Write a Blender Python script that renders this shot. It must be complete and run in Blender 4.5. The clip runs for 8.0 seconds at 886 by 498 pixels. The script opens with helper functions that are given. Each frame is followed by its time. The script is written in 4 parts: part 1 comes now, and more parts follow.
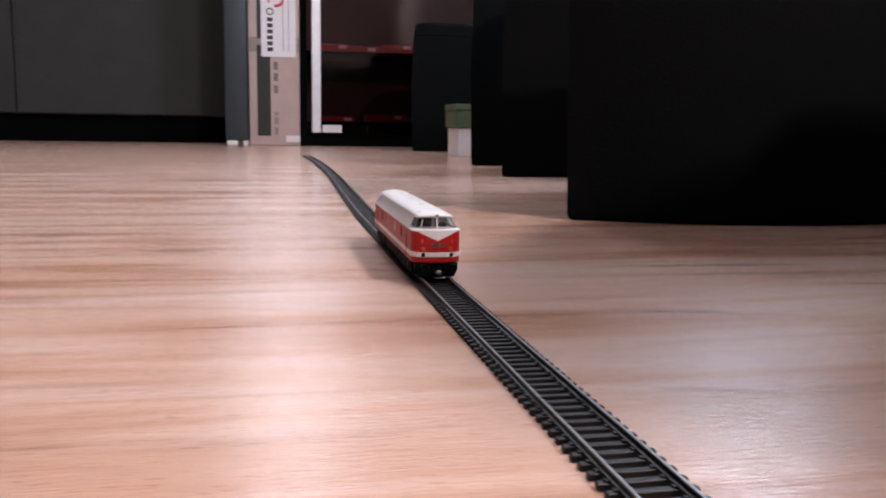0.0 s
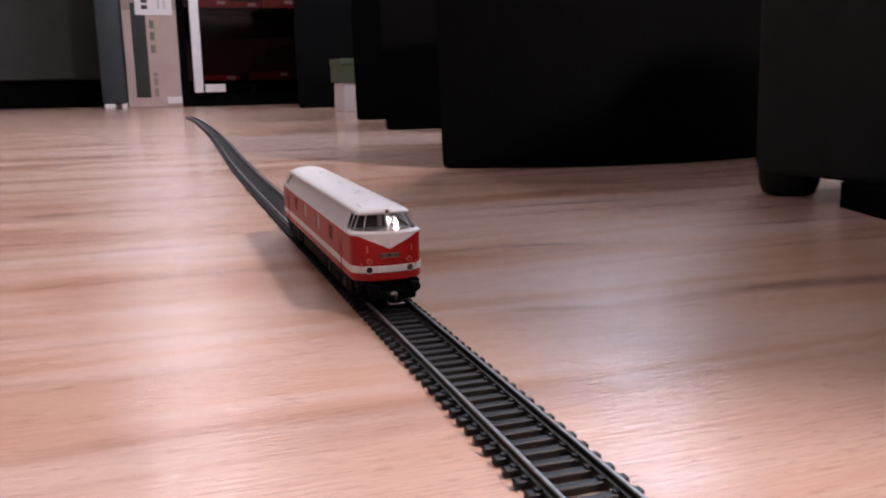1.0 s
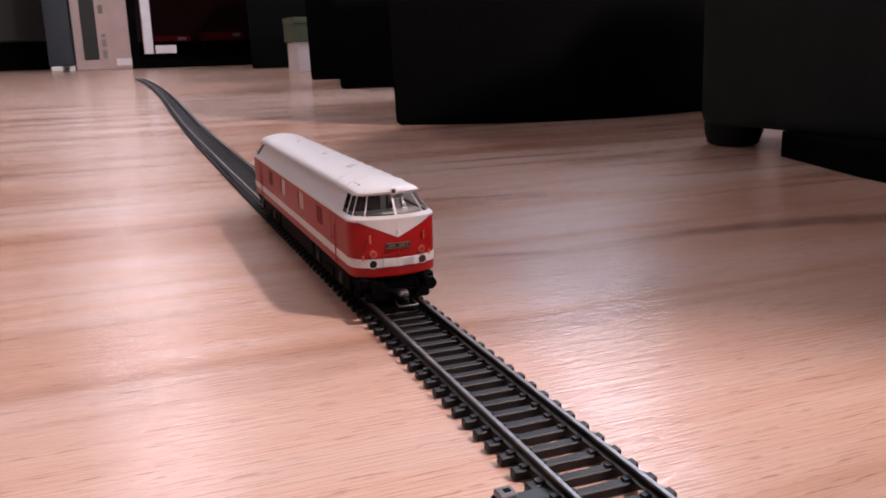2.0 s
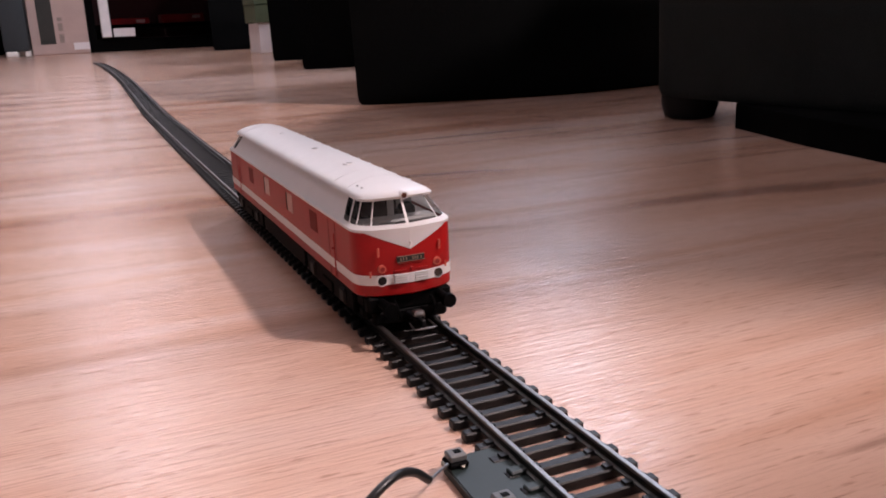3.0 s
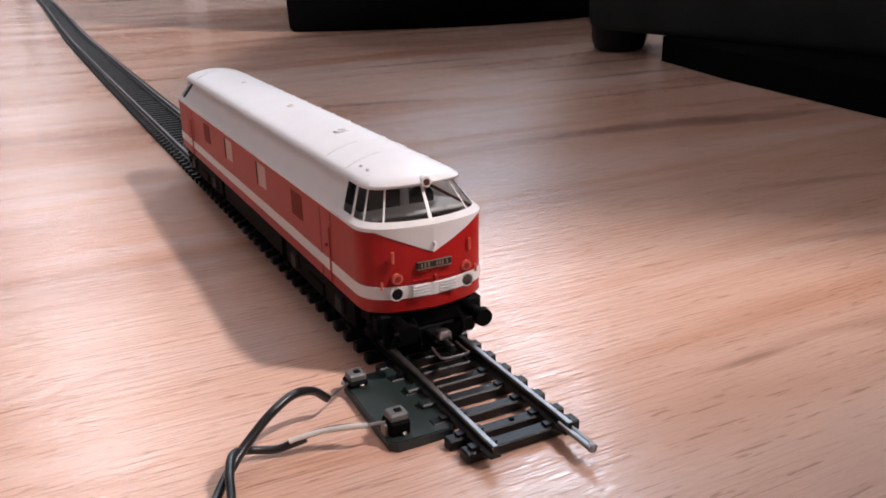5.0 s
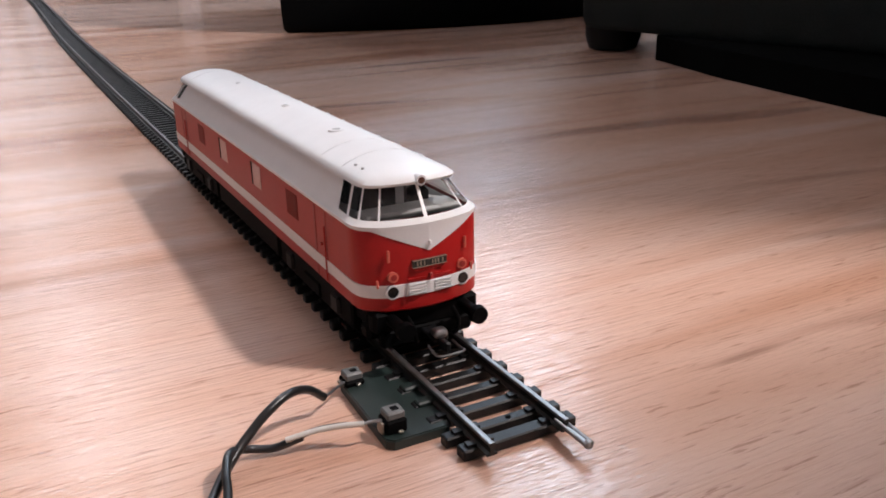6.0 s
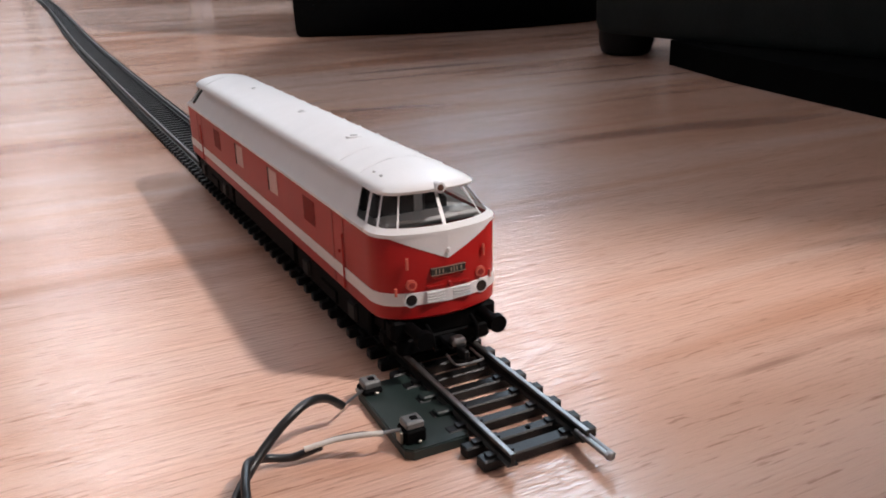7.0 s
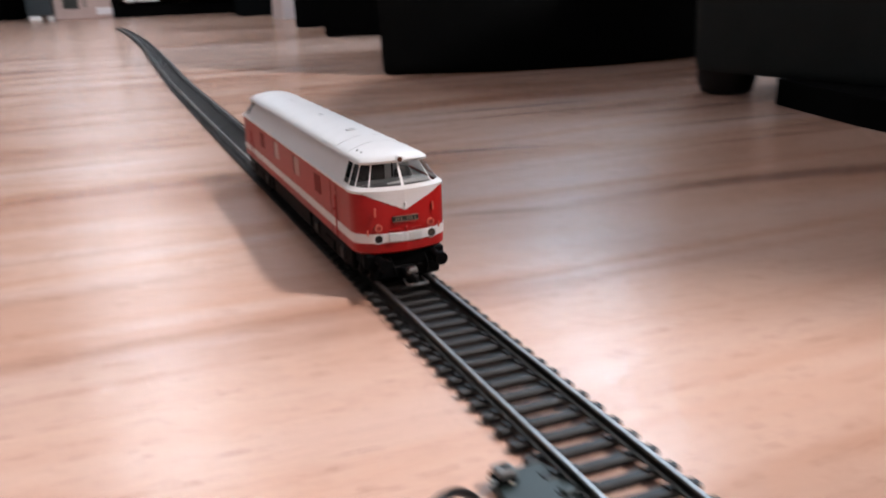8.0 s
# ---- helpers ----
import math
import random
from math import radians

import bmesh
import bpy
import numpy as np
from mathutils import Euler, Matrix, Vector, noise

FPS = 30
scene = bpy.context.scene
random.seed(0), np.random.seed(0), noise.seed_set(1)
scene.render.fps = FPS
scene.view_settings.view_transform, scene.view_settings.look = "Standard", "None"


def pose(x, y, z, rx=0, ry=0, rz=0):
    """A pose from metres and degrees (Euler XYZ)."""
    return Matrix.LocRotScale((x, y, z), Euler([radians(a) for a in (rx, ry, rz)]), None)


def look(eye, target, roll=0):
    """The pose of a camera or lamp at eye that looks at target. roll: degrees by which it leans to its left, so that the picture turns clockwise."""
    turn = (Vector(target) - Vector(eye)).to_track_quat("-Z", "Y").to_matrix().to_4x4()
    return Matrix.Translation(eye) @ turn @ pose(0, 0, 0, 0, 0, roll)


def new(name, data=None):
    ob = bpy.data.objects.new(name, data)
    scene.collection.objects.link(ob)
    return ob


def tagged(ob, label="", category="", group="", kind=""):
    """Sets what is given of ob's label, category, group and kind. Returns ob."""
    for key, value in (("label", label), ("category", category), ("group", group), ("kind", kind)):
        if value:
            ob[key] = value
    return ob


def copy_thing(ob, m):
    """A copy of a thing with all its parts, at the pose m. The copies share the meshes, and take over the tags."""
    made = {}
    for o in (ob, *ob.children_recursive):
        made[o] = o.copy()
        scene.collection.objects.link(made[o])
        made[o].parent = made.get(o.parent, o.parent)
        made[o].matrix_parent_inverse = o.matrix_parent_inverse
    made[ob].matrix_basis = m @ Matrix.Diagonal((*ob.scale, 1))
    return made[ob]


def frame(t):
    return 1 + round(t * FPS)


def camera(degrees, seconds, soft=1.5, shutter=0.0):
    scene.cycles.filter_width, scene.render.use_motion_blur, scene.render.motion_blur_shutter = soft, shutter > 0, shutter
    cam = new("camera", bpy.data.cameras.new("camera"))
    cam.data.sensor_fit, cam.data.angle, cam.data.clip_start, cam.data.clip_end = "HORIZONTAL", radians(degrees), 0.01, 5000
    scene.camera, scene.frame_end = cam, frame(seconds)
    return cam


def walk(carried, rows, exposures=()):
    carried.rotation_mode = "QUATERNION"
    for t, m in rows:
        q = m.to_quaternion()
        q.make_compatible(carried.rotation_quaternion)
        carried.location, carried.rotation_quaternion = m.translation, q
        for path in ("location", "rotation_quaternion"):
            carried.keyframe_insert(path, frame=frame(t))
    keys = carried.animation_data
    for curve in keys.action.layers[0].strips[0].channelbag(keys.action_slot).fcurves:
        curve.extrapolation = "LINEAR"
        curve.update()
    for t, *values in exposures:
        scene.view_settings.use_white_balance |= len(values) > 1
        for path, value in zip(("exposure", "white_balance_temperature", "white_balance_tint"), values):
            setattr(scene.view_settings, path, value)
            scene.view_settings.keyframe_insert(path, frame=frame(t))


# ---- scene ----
cam = camera(55.0, 8.0, soft=1.8, shutter=0.5)
PATH = [
    (0, (-0.0977, -0.0533, 0.0959), (-0.0002, 0.4321, 0.0259), 0.89),
    (0.5, (-0.0915, -0.0737, 0.0958), (0.0350, 0.4036, 0.0171), -0.34),
    (1, (-0.0870, -0.0885, 0.0954), (0.0665, 0.3775, -0.0008), -1.06),
    (1.5, (-0.0855, -0.0962, 0.0921), (0.0806, 0.3622, -0.0189), -1.46),
    (2, (-0.0845, -0.0983, 0.0915), (0.0887, 0.3554, -0.0273), -1.55),
    (3.5, (-0.0824, -0.1096, 0.0919), (0.1119, 0.3290, -0.0489), -2.44),
    (4, (-0.0824, -0.1119, 0.0938), (0.1180, 0.3195, -0.0604), -1.54),
    (4.5, (-0.0804, -0.1174, 0.0948), (0.1291, 0.3050, -0.0716), -0.83),
    (5, (-0.0768, -0.1154, 0.0921), (0.1359, 0.3038, -0.0783), -1.25),
    (6.5, (-0.0772, -0.1158, 0.0916), (0.1381, 0.3025, -0.0778), -1.53),
    (7, (-0.0781, -0.1135, 0.0922), (0.1324, 0.3078, -0.0758), -1.51),
    (7.5, (-0.0797, -0.1112, 0.0935), (0.1263, 0.3138, -0.0706), -1.27),
    (7.6, (-0.0798, -0.1097, 0.0935), (0.1241, 0.3167, -0.0695), -1.33),
    (7.7, (-0.0800, -0.1080, 0.0935), (0.1215, 0.3200, -0.0682), -1.39),
    (7.8, (-0.0804, -0.1044, 0.0935), (0.1159, 0.3270, -0.0655), -1.54),
    (7.9, (-0.0811, -0.0981, 0.0936), (0.1060, 0.3392, -0.0607), -1.79),
    (8, (-0.0820, -0.0901, 0.0936), (0.0931, 0.3542, -0.0546), -2.12),
]
EXPOSURE = [(0.0, -0.17, 6550, 20), (0.5, -0.37, 6600, 24), (1.0, -0.39, 6700, 26), (2.0, -0.39, 6900, 30), (3.5, -0.52, 6900, 30), (4.0, -0.40, 6800, 27), (4.5, -0.26, 6600, 20),
            (5.0, -0.26, 6600, 18), (6.5, -0.32, 6500, 14), (7.5, -0.36, 6500, 13), (8.0, -0.24, 6400, 13)]
walk(cam, [(t, look(eye, target, roll)) for t, eye, target, roll in PATH], EXPOSURE)

# ---------------------------------------------------------------- world, lights
world = bpy.data.worlds.new("world")
scene.world = world
world.use_nodes = True
sky = world.node_tree.nodes.new("ShaderNodeTexSky")
sky.sky_type, sky.sun_disc = "NISHITA", False
sky.sun_elevation, sky.sun_rotation = radians(35), radians(120)
world.node_tree.links.new(sky.outputs[0], world.node_tree.nodes["Background"].inputs[0])
world.node_tree.nodes["Background"].inputs[1].default_value = 0.12

ROOM = (-4.6, 1.35, -2.6, 5.5, 2.5)          # x0, x1, y0, y1, height
LAMP = (1.17, -0.84, 2.02)                  # ceiling lamp's glass
LAMP_FILL = (0.10, 2.45, 2.20)              # unseen second lamp, added as fill down the room
WIN = (1.36, 2.12, 1.30, 2.4)             # window in the wall beyond the chairs: y0, y1, z0, z1
WIN_ADDED = (-0.30, 0.20, 1.62, 2.40)           # unseen window added high in the far wall for light: x0, x1, z0, z1


def area_lamp(name, m, sx, sy, watts, colour, shape="RECTANGLE"):
    data = bpy.data.lights.new(name, "AREA")
    data.shape, data.size, data.size_y, data.energy, data.color = shape, sx, sy, watts, colour
    ob = new(name, data)
    ob.matrix_world = m
    return ob


area_lamp("ceiling_lamp_light", look((LAMP[0], LAMP[1], LAMP[2] - 0.075), (0, 0, 0)), 0.20, 0.20, 94, (1.0, 0.91, 0.865), "DISK")
# Added fill with no known source; lifts the far floor and furniture fronts.
area_lamp("ceiling_lamp_light", look((LAMP_FILL[0], LAMP_FILL[1], LAMP_FILL[2] - 0.075), (LAMP_FILL[0], LAMP_FILL[1] - 0.2, 0)), 0.24, 0.24, 16, (0.93, 0.97, 1.0), "DISK")
WIN_MID = ((WIN[0] + WIN[1]) / 2, (WIN[2] + WIN[3]) / 2)
area_lamp("window_daylight", look((ROOM[1] - 0.02, *WIN_MID), (ROOM[1] - 1.02, *WIN_MID)), WIN[1] - WIN[0], WIN[3] - WIN[2], 68, (0.66, 0.84, 1.0))
# Added far source: fills the shade and lays a streak on the floor.
area_lamp("window_daylight", look(((WIN_ADDED[0] + WIN_ADDED[1]) / 2, ROOM[3] - 0.02, (WIN_ADDED[2] + WIN_ADDED[3]) / 2), ((WIN_ADDED[0] + WIN_ADDED[1]) / 2, ROOM[3] - 1.02, (WIN_ADDED[2] + WIN_ADDED[3]) / 2)),
          WIN_ADDED[1] - WIN_ADDED[0], WIN_ADDED[3] - WIN_ADDED[2], 27, (0.80, 0.91, 1.0))


# ---------------------------------------------------------------- materials
def material(name, colour, rough=0.5, metal=0.0, vary=0.08, scale=40.0, bump=0.0, fine=None, spec=0.5, coat=0.0):
    """Plain surface with tone and gloss varied at two scales and a fine relief."""
    m = bpy.data.materials.new(name)
    m.use_nodes = True
    n, l = m.node_tree.nodes, m.node_tree.links
    p = n["Principled BSDF"]
    p.inputs["Metallic"].default_value = metal
    p.inputs["Specular IOR Level"].default_value = spec
    p.inputs["Coat Weight"].default_value = coat
    p.inputs["Coat Roughness"].default_value = 0.12
    co = n.new("ShaderNodeTexCoord")
    a, b = n.new("ShaderNodeTexNoise"), n.new("ShaderNodeTexNoise")
    a.inputs["Scale"].default_value, b.inputs["Scale"].default_value = scale, fine or scale * 9
    a.inputs["Detail"].default_value, b.inputs["Detail"].default_value = 4, 3
    for t in (a, b):
        l.new(co.outputs["Object"], t.inputs["Vector"])
    add = n.new("ShaderNodeMath")
    add.operation = "ADD"
    l.new(a.outputs["Fac"], add.inputs[0])
    l.new(b.outputs["Fac"], add.inputs[1])
    r = n.new("ShaderNodeMapRange")
    r.inputs["From Min"].default_value, r.inputs["From Max"].default_value = 0.7, 1.3
    r.inputs["To Min"].default_value, r.inputs["To Max"].default_value = 1 - vary, 1 + vary
    l.new(add.outputs[0], r.inputs["Value"])
    mix = n.new("ShaderNodeMix")
    mix.data_type, mix.blend_type = "RGBA", "MULTIPLY"
    mix.inputs[0].default_value = 1.0
    mix.inputs[6].default_value = (*colour, 1)
    l.new(r.outputs[0], mix.inputs[7])
    l.new(mix.outputs[2], p.inputs["Base Color"])
    rr = n.new("ShaderNodeMapRange")
    rr.inputs["To Min"].default_value, rr.inputs["To Max"].default_value = max(0.02, rough - 0.08), min(1, rough + 0.08)
    l.new(b.outputs["Fac"], rr.inputs["Value"])
    l.new(rr.outputs[0], p.inputs["Roughness"])
    if bump:
        bp = n.new("ShaderNodeBump")
        bp.inputs["Strength"].default_value, bp.inputs["Distance"].default_value = 1.0, bump
        l.new(b.outputs["Fac"], bp.inputs["Height"])
        l.new(bp.outputs[0], p.inputs["Normal"])
    return m


def wood_floor():
    """Beech laminate: boards of three strips with fine dark pores, broad pink and grey figure and a satin gloss."""
    m = bpy.data.materials.new("beech_laminate")
    m.use_nodes = True
    n, l = m.node_tree.nodes, m.node_tree.links
    p = n["Principled BSDF"]
    geo, info = n.new("ShaderNodeNewGeometry"), n.new("ShaderNodeObjectInfo")

    def vec_scale(sx, sy, seed):
        mp = n.new("ShaderNodeMapping")
        mp.inputs["Scale"].default_value = (sx, sy, 1)
        l.new(geo.outputs["Position"], mp.inputs["Vector"])
        off = n.new("ShaderNodeVectorMath")
        off.operation = "MULTIPLY_ADD"
        l.new(info.outputs["Random"], off.inputs[0])
        off.inputs[1].default_value = (seed, seed * 1.7, seed)
        l.new(mp.outputs[0], off.inputs[2])
        return off.outputs[0]

    def noise_at(sx, sy, seed, scale, detail, distort=0.0):
        t = n.new("ShaderNodeTexNoise")
        t.inputs["Scale"].default_value, t.inputs["Detail"].default_value = scale, detail
        t.inputs["Distortion"].default_value = distort
        l.new(vec_scale(sx, sy, seed), t.inputs["Vector"])
        return t.outputs["Fac"]

    def ramp(fac, *stops):
        r = n.new("ShaderNodeValToRGB")
        while len(r.color_ramp.elements) < len(stops):
            r.color_ramp.elements.new(0.5)
        for e, (at, c) in zip(r.color_ramp.elements, stops):
            e.position, e.color = at, (*c, 1)
        l.new(fac, r.inputs[0])
        return r.outputs[0]

    def times(a, b, fac=1.0):
        x = n.new("ShaderNodeMix")
        x.data_type, x.blend_type = "RGBA", "MULTIPLY"
        x.inputs[0].default_value = fac
        l.new(a, x.inputs[6])
        l.new(b, x.inputs[7])
        return x.outputs[2]

    broad = noise_at(2.4, 16, 0, 1.0, 3, 0.8)
    figure = noise_at(2.6, 40, 0, 1.0, 4, 0.9)
    pores = noise_at(105, 1250, 7, 1.0, 3, 0.3)
    fine = noise_at(35, 1150, 3, 1.0, 2)
    base = ramp(broad, (0.30, (0.55, 0.292, 0.19)), (0.50, (0.69, 0.448, 0.345)), (0.72, (0.73, 0.54, 0.46)))
    streak = ramp(figure, (0.28, (0.76, 0.69, 0.66)), (0.42, (0.96, 0.94, 0.93)), (0.6, (1, 1, 1)))
    pore = ramp(pores, (0.31, (0.42, 0.31, 0.26)), (0.37, (1, 1, 1)))
    tone = n.new("ShaderNodeMapRange")
    tone.inputs["To Min"].default_value, tone.inputs["To Max"].default_value = 0.985, 1.015
    l.new(info.outputs["Random"], tone.inputs["Value"])
    colour = times(times(base, streak), pore, 0.55)
    colour = times(colour, tone.outputs[0])
    # single dark mineral streaks in the beech: middle, half length, half width, turn, depth
    warp = n.new("ShaderNodeTexNoise")
    warp.inputs["Scale"].default_value, warp.inputs["Detail"].default_value = 30, 3
    l.new(vec_scale(0.35, 1.6, 0), warp.inputs["Vector"])
    for cx, cy, lx, ly, turn, deep in STREAKS:
        mp = n.new("ShaderNodeMapping")
        mp.vector_type = "TEXTURE"
        mp.inputs["Location"].default_value = (cx, cy, 0)
        mp.inputs["Rotation"].default_value = (0, 0, radians(turn))
        mp.inputs["Scale"].default_value = (1.8 * lx, 1.8 * ly, 1)
        l.new(geo.outputs["Position"], mp.inputs["Vector"])
        d = n.new("ShaderNodeVectorMath")
        d.operation = "LENGTH"
        l.new(mp.outputs[0], d.inputs[0])
        w = n.new("ShaderNodeMath")
        w.operation = "MULTIPLY_ADD"
        w.inputs[1].default_value = 0.7
        l.new(warp.outputs["Fac"], w.inputs[0])
        l.new(d.outputs["Value"], w.inputs[2])
        colour = times(colour, ramp(w.outputs[0], (0.0, (1 - deep, 1 - 1.15 * deep, 1 - 1.2 * deep)), (0.45, (1 - deep, 1 - 1.12 * deep, 1 - 1.15 * deep)), (0.85, (1, 1, 1))))
    l.new(colour, p.inputs["Base Color"])
    rough = n.new("ShaderNodeMapRange")
    rough.inputs["To Min"].default_value, rough.inputs["To Max"].default_value = 0.09, 0.20
    l.new(fine, rough.inputs["Value"])
    l.new(rough.outputs[0], p.inputs["Roughness"])
    bp = n.new("ShaderNodeBump")
    bp.inputs["Distance"].default_value = 0.00034
    l.new(pores, bp.inputs["Height"])
    b2 = n.new("ShaderNodeBump")
    b2.inputs["Distance"].default_value = 0.00036
    l.new(fine, b2.inputs["Height"])
    l.new(bp.outputs[0], b2.inputs["Normal"])
    l.new(b2.outputs[0], p.inputs["Normal"])
    return m


def glass(name, tint=(0.85, 0.9, 0.9), gloss=0.12):
    m = bpy.data.materials.new(name)
    m.use_nodes = True
    n, l = m.node_tree.nodes, m.node_tree.links
    n.remove(n["Principled BSDF"])
    tr, gl, mx, fr = n.new("ShaderNodeBsdfTransparent"), n.new("ShaderNodeBsdfGlossy"), n.new("ShaderNodeMixShader"), n.new("ShaderNodeFresnel")
    tr.inputs[0].default_value = (*tint, 1)
    gl.inputs["Roughness"].default_value = gloss
    fr.inputs[0].default_value = 1.5
    l.new(fr.outputs[0], mx.inputs[0])
    l.new(tr.outputs[0], mx.inputs[1])
    l.new(gl.outputs[0], mx.inputs[2])
    l.new(mx.outputs[0], n["Material Output"].inputs[0])
    return m


def reflection_haze(name, tint, haze):
    """Clear glossy moulded plastic; a faint grey diffuse layer stands in for reflections."""
    m = glass(name, tint, 0.08)
    n, l = m.node_tree.nodes, m.node_tree.links
    out = n["Material Output"]
    clear = out.inputs[0].links[0].from_socket
    haze_bsdf, mx, noise, r = n.new("ShaderNodeBsdfDiffuse"), n.new("ShaderNodeMixShader"), n.new("ShaderNodeTexNoise"), n.new("ShaderNodeMapRange")
    haze_bsdf.inputs[0].default_value = (0.62, 0.62, 0.61, 1)
    noise.inputs["Scale"].default_value = 180
    r.inputs["To Min"].default_value, r.inputs["To Max"].default_value = haze * 0.5, haze * 1.5
    l.new(noise.outputs["Fac"], r.inputs["Value"])
    l.new(r.outputs[0], mx.inputs[0])
    l.new(clear, mx.inputs[1])
    l.new(haze_bsdf.outputs[0], mx.inputs[2])
    l.new(mx.outputs[0], out.inputs[0])
    return m


def glowing(name, colour, strength):
    m = bpy.data.materials.new(name)
    m.use_nodes = True
    p = m.node_tree.nodes["Principled BSDF"]
    p.inputs["Emission Color"].default_value, p.inputs["Emission Strength"].default_value = (*colour, 1), strength
    return m


STREAKS = [(0.165, 0.055, 0.06, 0.006, -12, 0.26), (0.125, 0.004, 0.05, 0.0045, -12, 0.22), (0.21, 0.105, 0.07, 0.006, -10, 0.24), (0.245, 0.216, 0.12, 0.015, -10, 0.40), (0.22, 0.512, 0.11, 0.009, -3, 0.3), (0.125, 0.362, 0.06, 0.008, -14, 0.28), (0.07, 0.229, 0.035, 0.005, -15, 0.25), (-0.174, 1.21, 0.06, 0.035, 0, 0.32),
           (-0.29, 0.725, 0.055, 0.020, 0, 0.32), (-0.17, 0.622, 0.035, 0.016, 0, 0.3), (-0.167, 0.207, 0.025, 0.003, 0, 0.3), (0.065, 0.009, 0.018, 0.0016, 0, 0.35), (0.32, 0.37, 0.10, 0.010, -4, 0.25)]
M_FLOOR = wood_floor()
M_WALL = material("wall_paint", (0.50, 0.49, 0.485), 0.85, vary=0.03, scale=2, bump=0.0008, fine=220)
M_CEIL = material("ceiling_paint", (0.78, 0.77, 0.77), 0.9, vary=0.02, scale=2)
M_WHITEPAINT = material("white_gloss_paint", (0.78, 0.77, 0.75), 0.35, vary=0.03, scale=8)
M_RED = material("red_plastic", (0.36, 0.010, 0.009), 0.36, spec=0.32, vary=0.06, scale=180, bump=0.00002, fine=2500)
M_DARKRED = material("dark_red_plastic", (0.28, 0.016, 0.014), 0.45, vary=0.08, scale=300)
M_WHITE = material("white_plastic", (0.84, 0.843, 0.85), 0.42, vary=0.03, scale=160, bump=0.00002, fine=2500)
def let_light_through(m, share, colour):
    """Thin moulded plastic: part of the light falling on one side shows on the other."""
    n, l = m.node_tree.nodes, m.node_tree.links
    tr, mx = n.new("ShaderNodeBsdfTranslucent"), n.new("ShaderNodeMixShader")
    tr.inputs[0].default_value = (*colour, 1)
    mx.inputs[0].default_value = share
    l.new(n["Principled BSDF"].outputs[0], mx.inputs[1])
    l.new(tr.outputs[0], mx.inputs[2])
    l.new(mx.outputs[0], n["Material Output"].inputs[0])


let_light_through(M_WHITE, 0.15, (0.86, 0.85, 0.83))
M_BLACK = material("black_plastic", (0.0018, 0.0019, 0.0022), 0.62, spec=0.06, vary=0.25, scale=300, bump=0.00003, fine=3000)
M_DARKGREY = material("dark_grey_plastic", (0.006, 0.006, 0.007), 0.5, spec=0.2, vary=0.2, scale=260, bump=0.00003, fine=2600)
M_SLEEPER = material("sleeper_plastic", (0.0045, 0.0047, 0.0052), 0.46, spec=0.35, vary=0.3, scale=420, bump=0.00006, fine=2600)
M_RAIL = material("rail_steel", (0.25, 0.247, 0.243), 0.45, metal=0.95, vary=0.25, scale=240, bump=0.00002, fine=3000)
M_RAILSIDE = material("tarnished_rail", (0.035, 0.034, 0.032), 0.45, metal=0.7, vary=0.3, scale=300)
M_STEEL = material("bright_steel", (0.34, 0.34, 0.34), 0.40, metal=1.0, vary=0.1, scale=400)
M_BRASS = material("brass_contact", (0.30, 0.28, 0.24), 0.5, metal=1.0, vary=0.15, scale=400)
M_BOARD = material("green_black_board", (0.012, 0.024, 0.022), 0.5, vary=0.15, scale=200, bump=0.00002, fine=2600)
M_TERMINAL = material("grey_terminal_plastic", (0.12, 0.125, 0.125), 0.45, vary=0.1, scale=300)
M_CABLE = material("black_cable", (0.011, 0.012, 0.013), 0.36, vary=0.15, scale=240)
M_CABLEWHITE = material("pale_cable", (0.62, 0.60, 0.56), 0.45, vary=0.08, scale=240)
M_GLASS = glass("loco_glazing", (0.86, 0.89, 0.89), 0.05)
# Haze share mixed in so the panes look grey as if reflecting.
M_PANE = reflection_haze("loco_window_plastic", (0.93, 0.95, 0.95), 0.014)
M_LENS = material("dark_lens", (0.012, 0.010, 0.010), 0.12, vary=0.1, scale=300, coat=0.5)
M_LAMPBACK = material("brown_lamp_glass", (0.10, 0.04, 0.025), 0.15, vary=0.1, scale=300, coat=0.5)
M_PLATE = material("black_number_plate", (0.02, 0.018, 0.016), 0.4, vary=0.1, scale=300)
M_PLATELINE = material("plate_lettering", (0.26, 0.20, 0.15), 0.45, vary=0.05, scale=300)
M_CHAIR = material("charcoal_fabric", (0.022, 0.0275, 0.027), 0.95, vary=0.15, scale=30, bump=0.0006, fine=900, spec=0.12)
M_LEATHER = material("black_leather", (0.0013, 0.0018, 0.0020), 0.75, vary=0.2, scale=12, bump=0.0004, fine=260, spec=0.07)
M_FOOT = material("black_foot", (0.004, 0.004, 0.004), 0.6, spec=0.2, vary=0.2, scale=80)
M_CABINET = material("dark_cabinet", (0.040, 0.043, 0.041), 0.6, spec=0.2, vary=0.12, scale=9, bump=0.0002, fine=160)
# Also colours the slab that stands in for shade under the armchair.
M_PLINTH_SHADE = material("black_plinth_and_shade", (0.0022, 0.0022, 0.0022), 0.9, spec=0.04, vary=0.2, scale=9)
M_BLUEGREY = material("blue_grey_panel", (0.025, 0.038, 0.045), 0.5, vary=0.12, scale=14)
M_CARD = material("pink_beige_cardboard", (0.50, 0.375, 0.335), 0.75, vary=0.10, scale=14, bump=0.0003, fine=240)
M_CARDDARK = material("dark_printed_card", (0.026, 0.027, 0.023), 0.7, vary=0.15, scale=20)
M_SLOT = material("grey_printed_card", (0.19, 0.165, 0.15), 0.7, vary=0.15, scale=20)
M_TAPE = material("brown_tape", (0.30, 0.24, 0.21), 0.35, vary=0.12, scale=30)
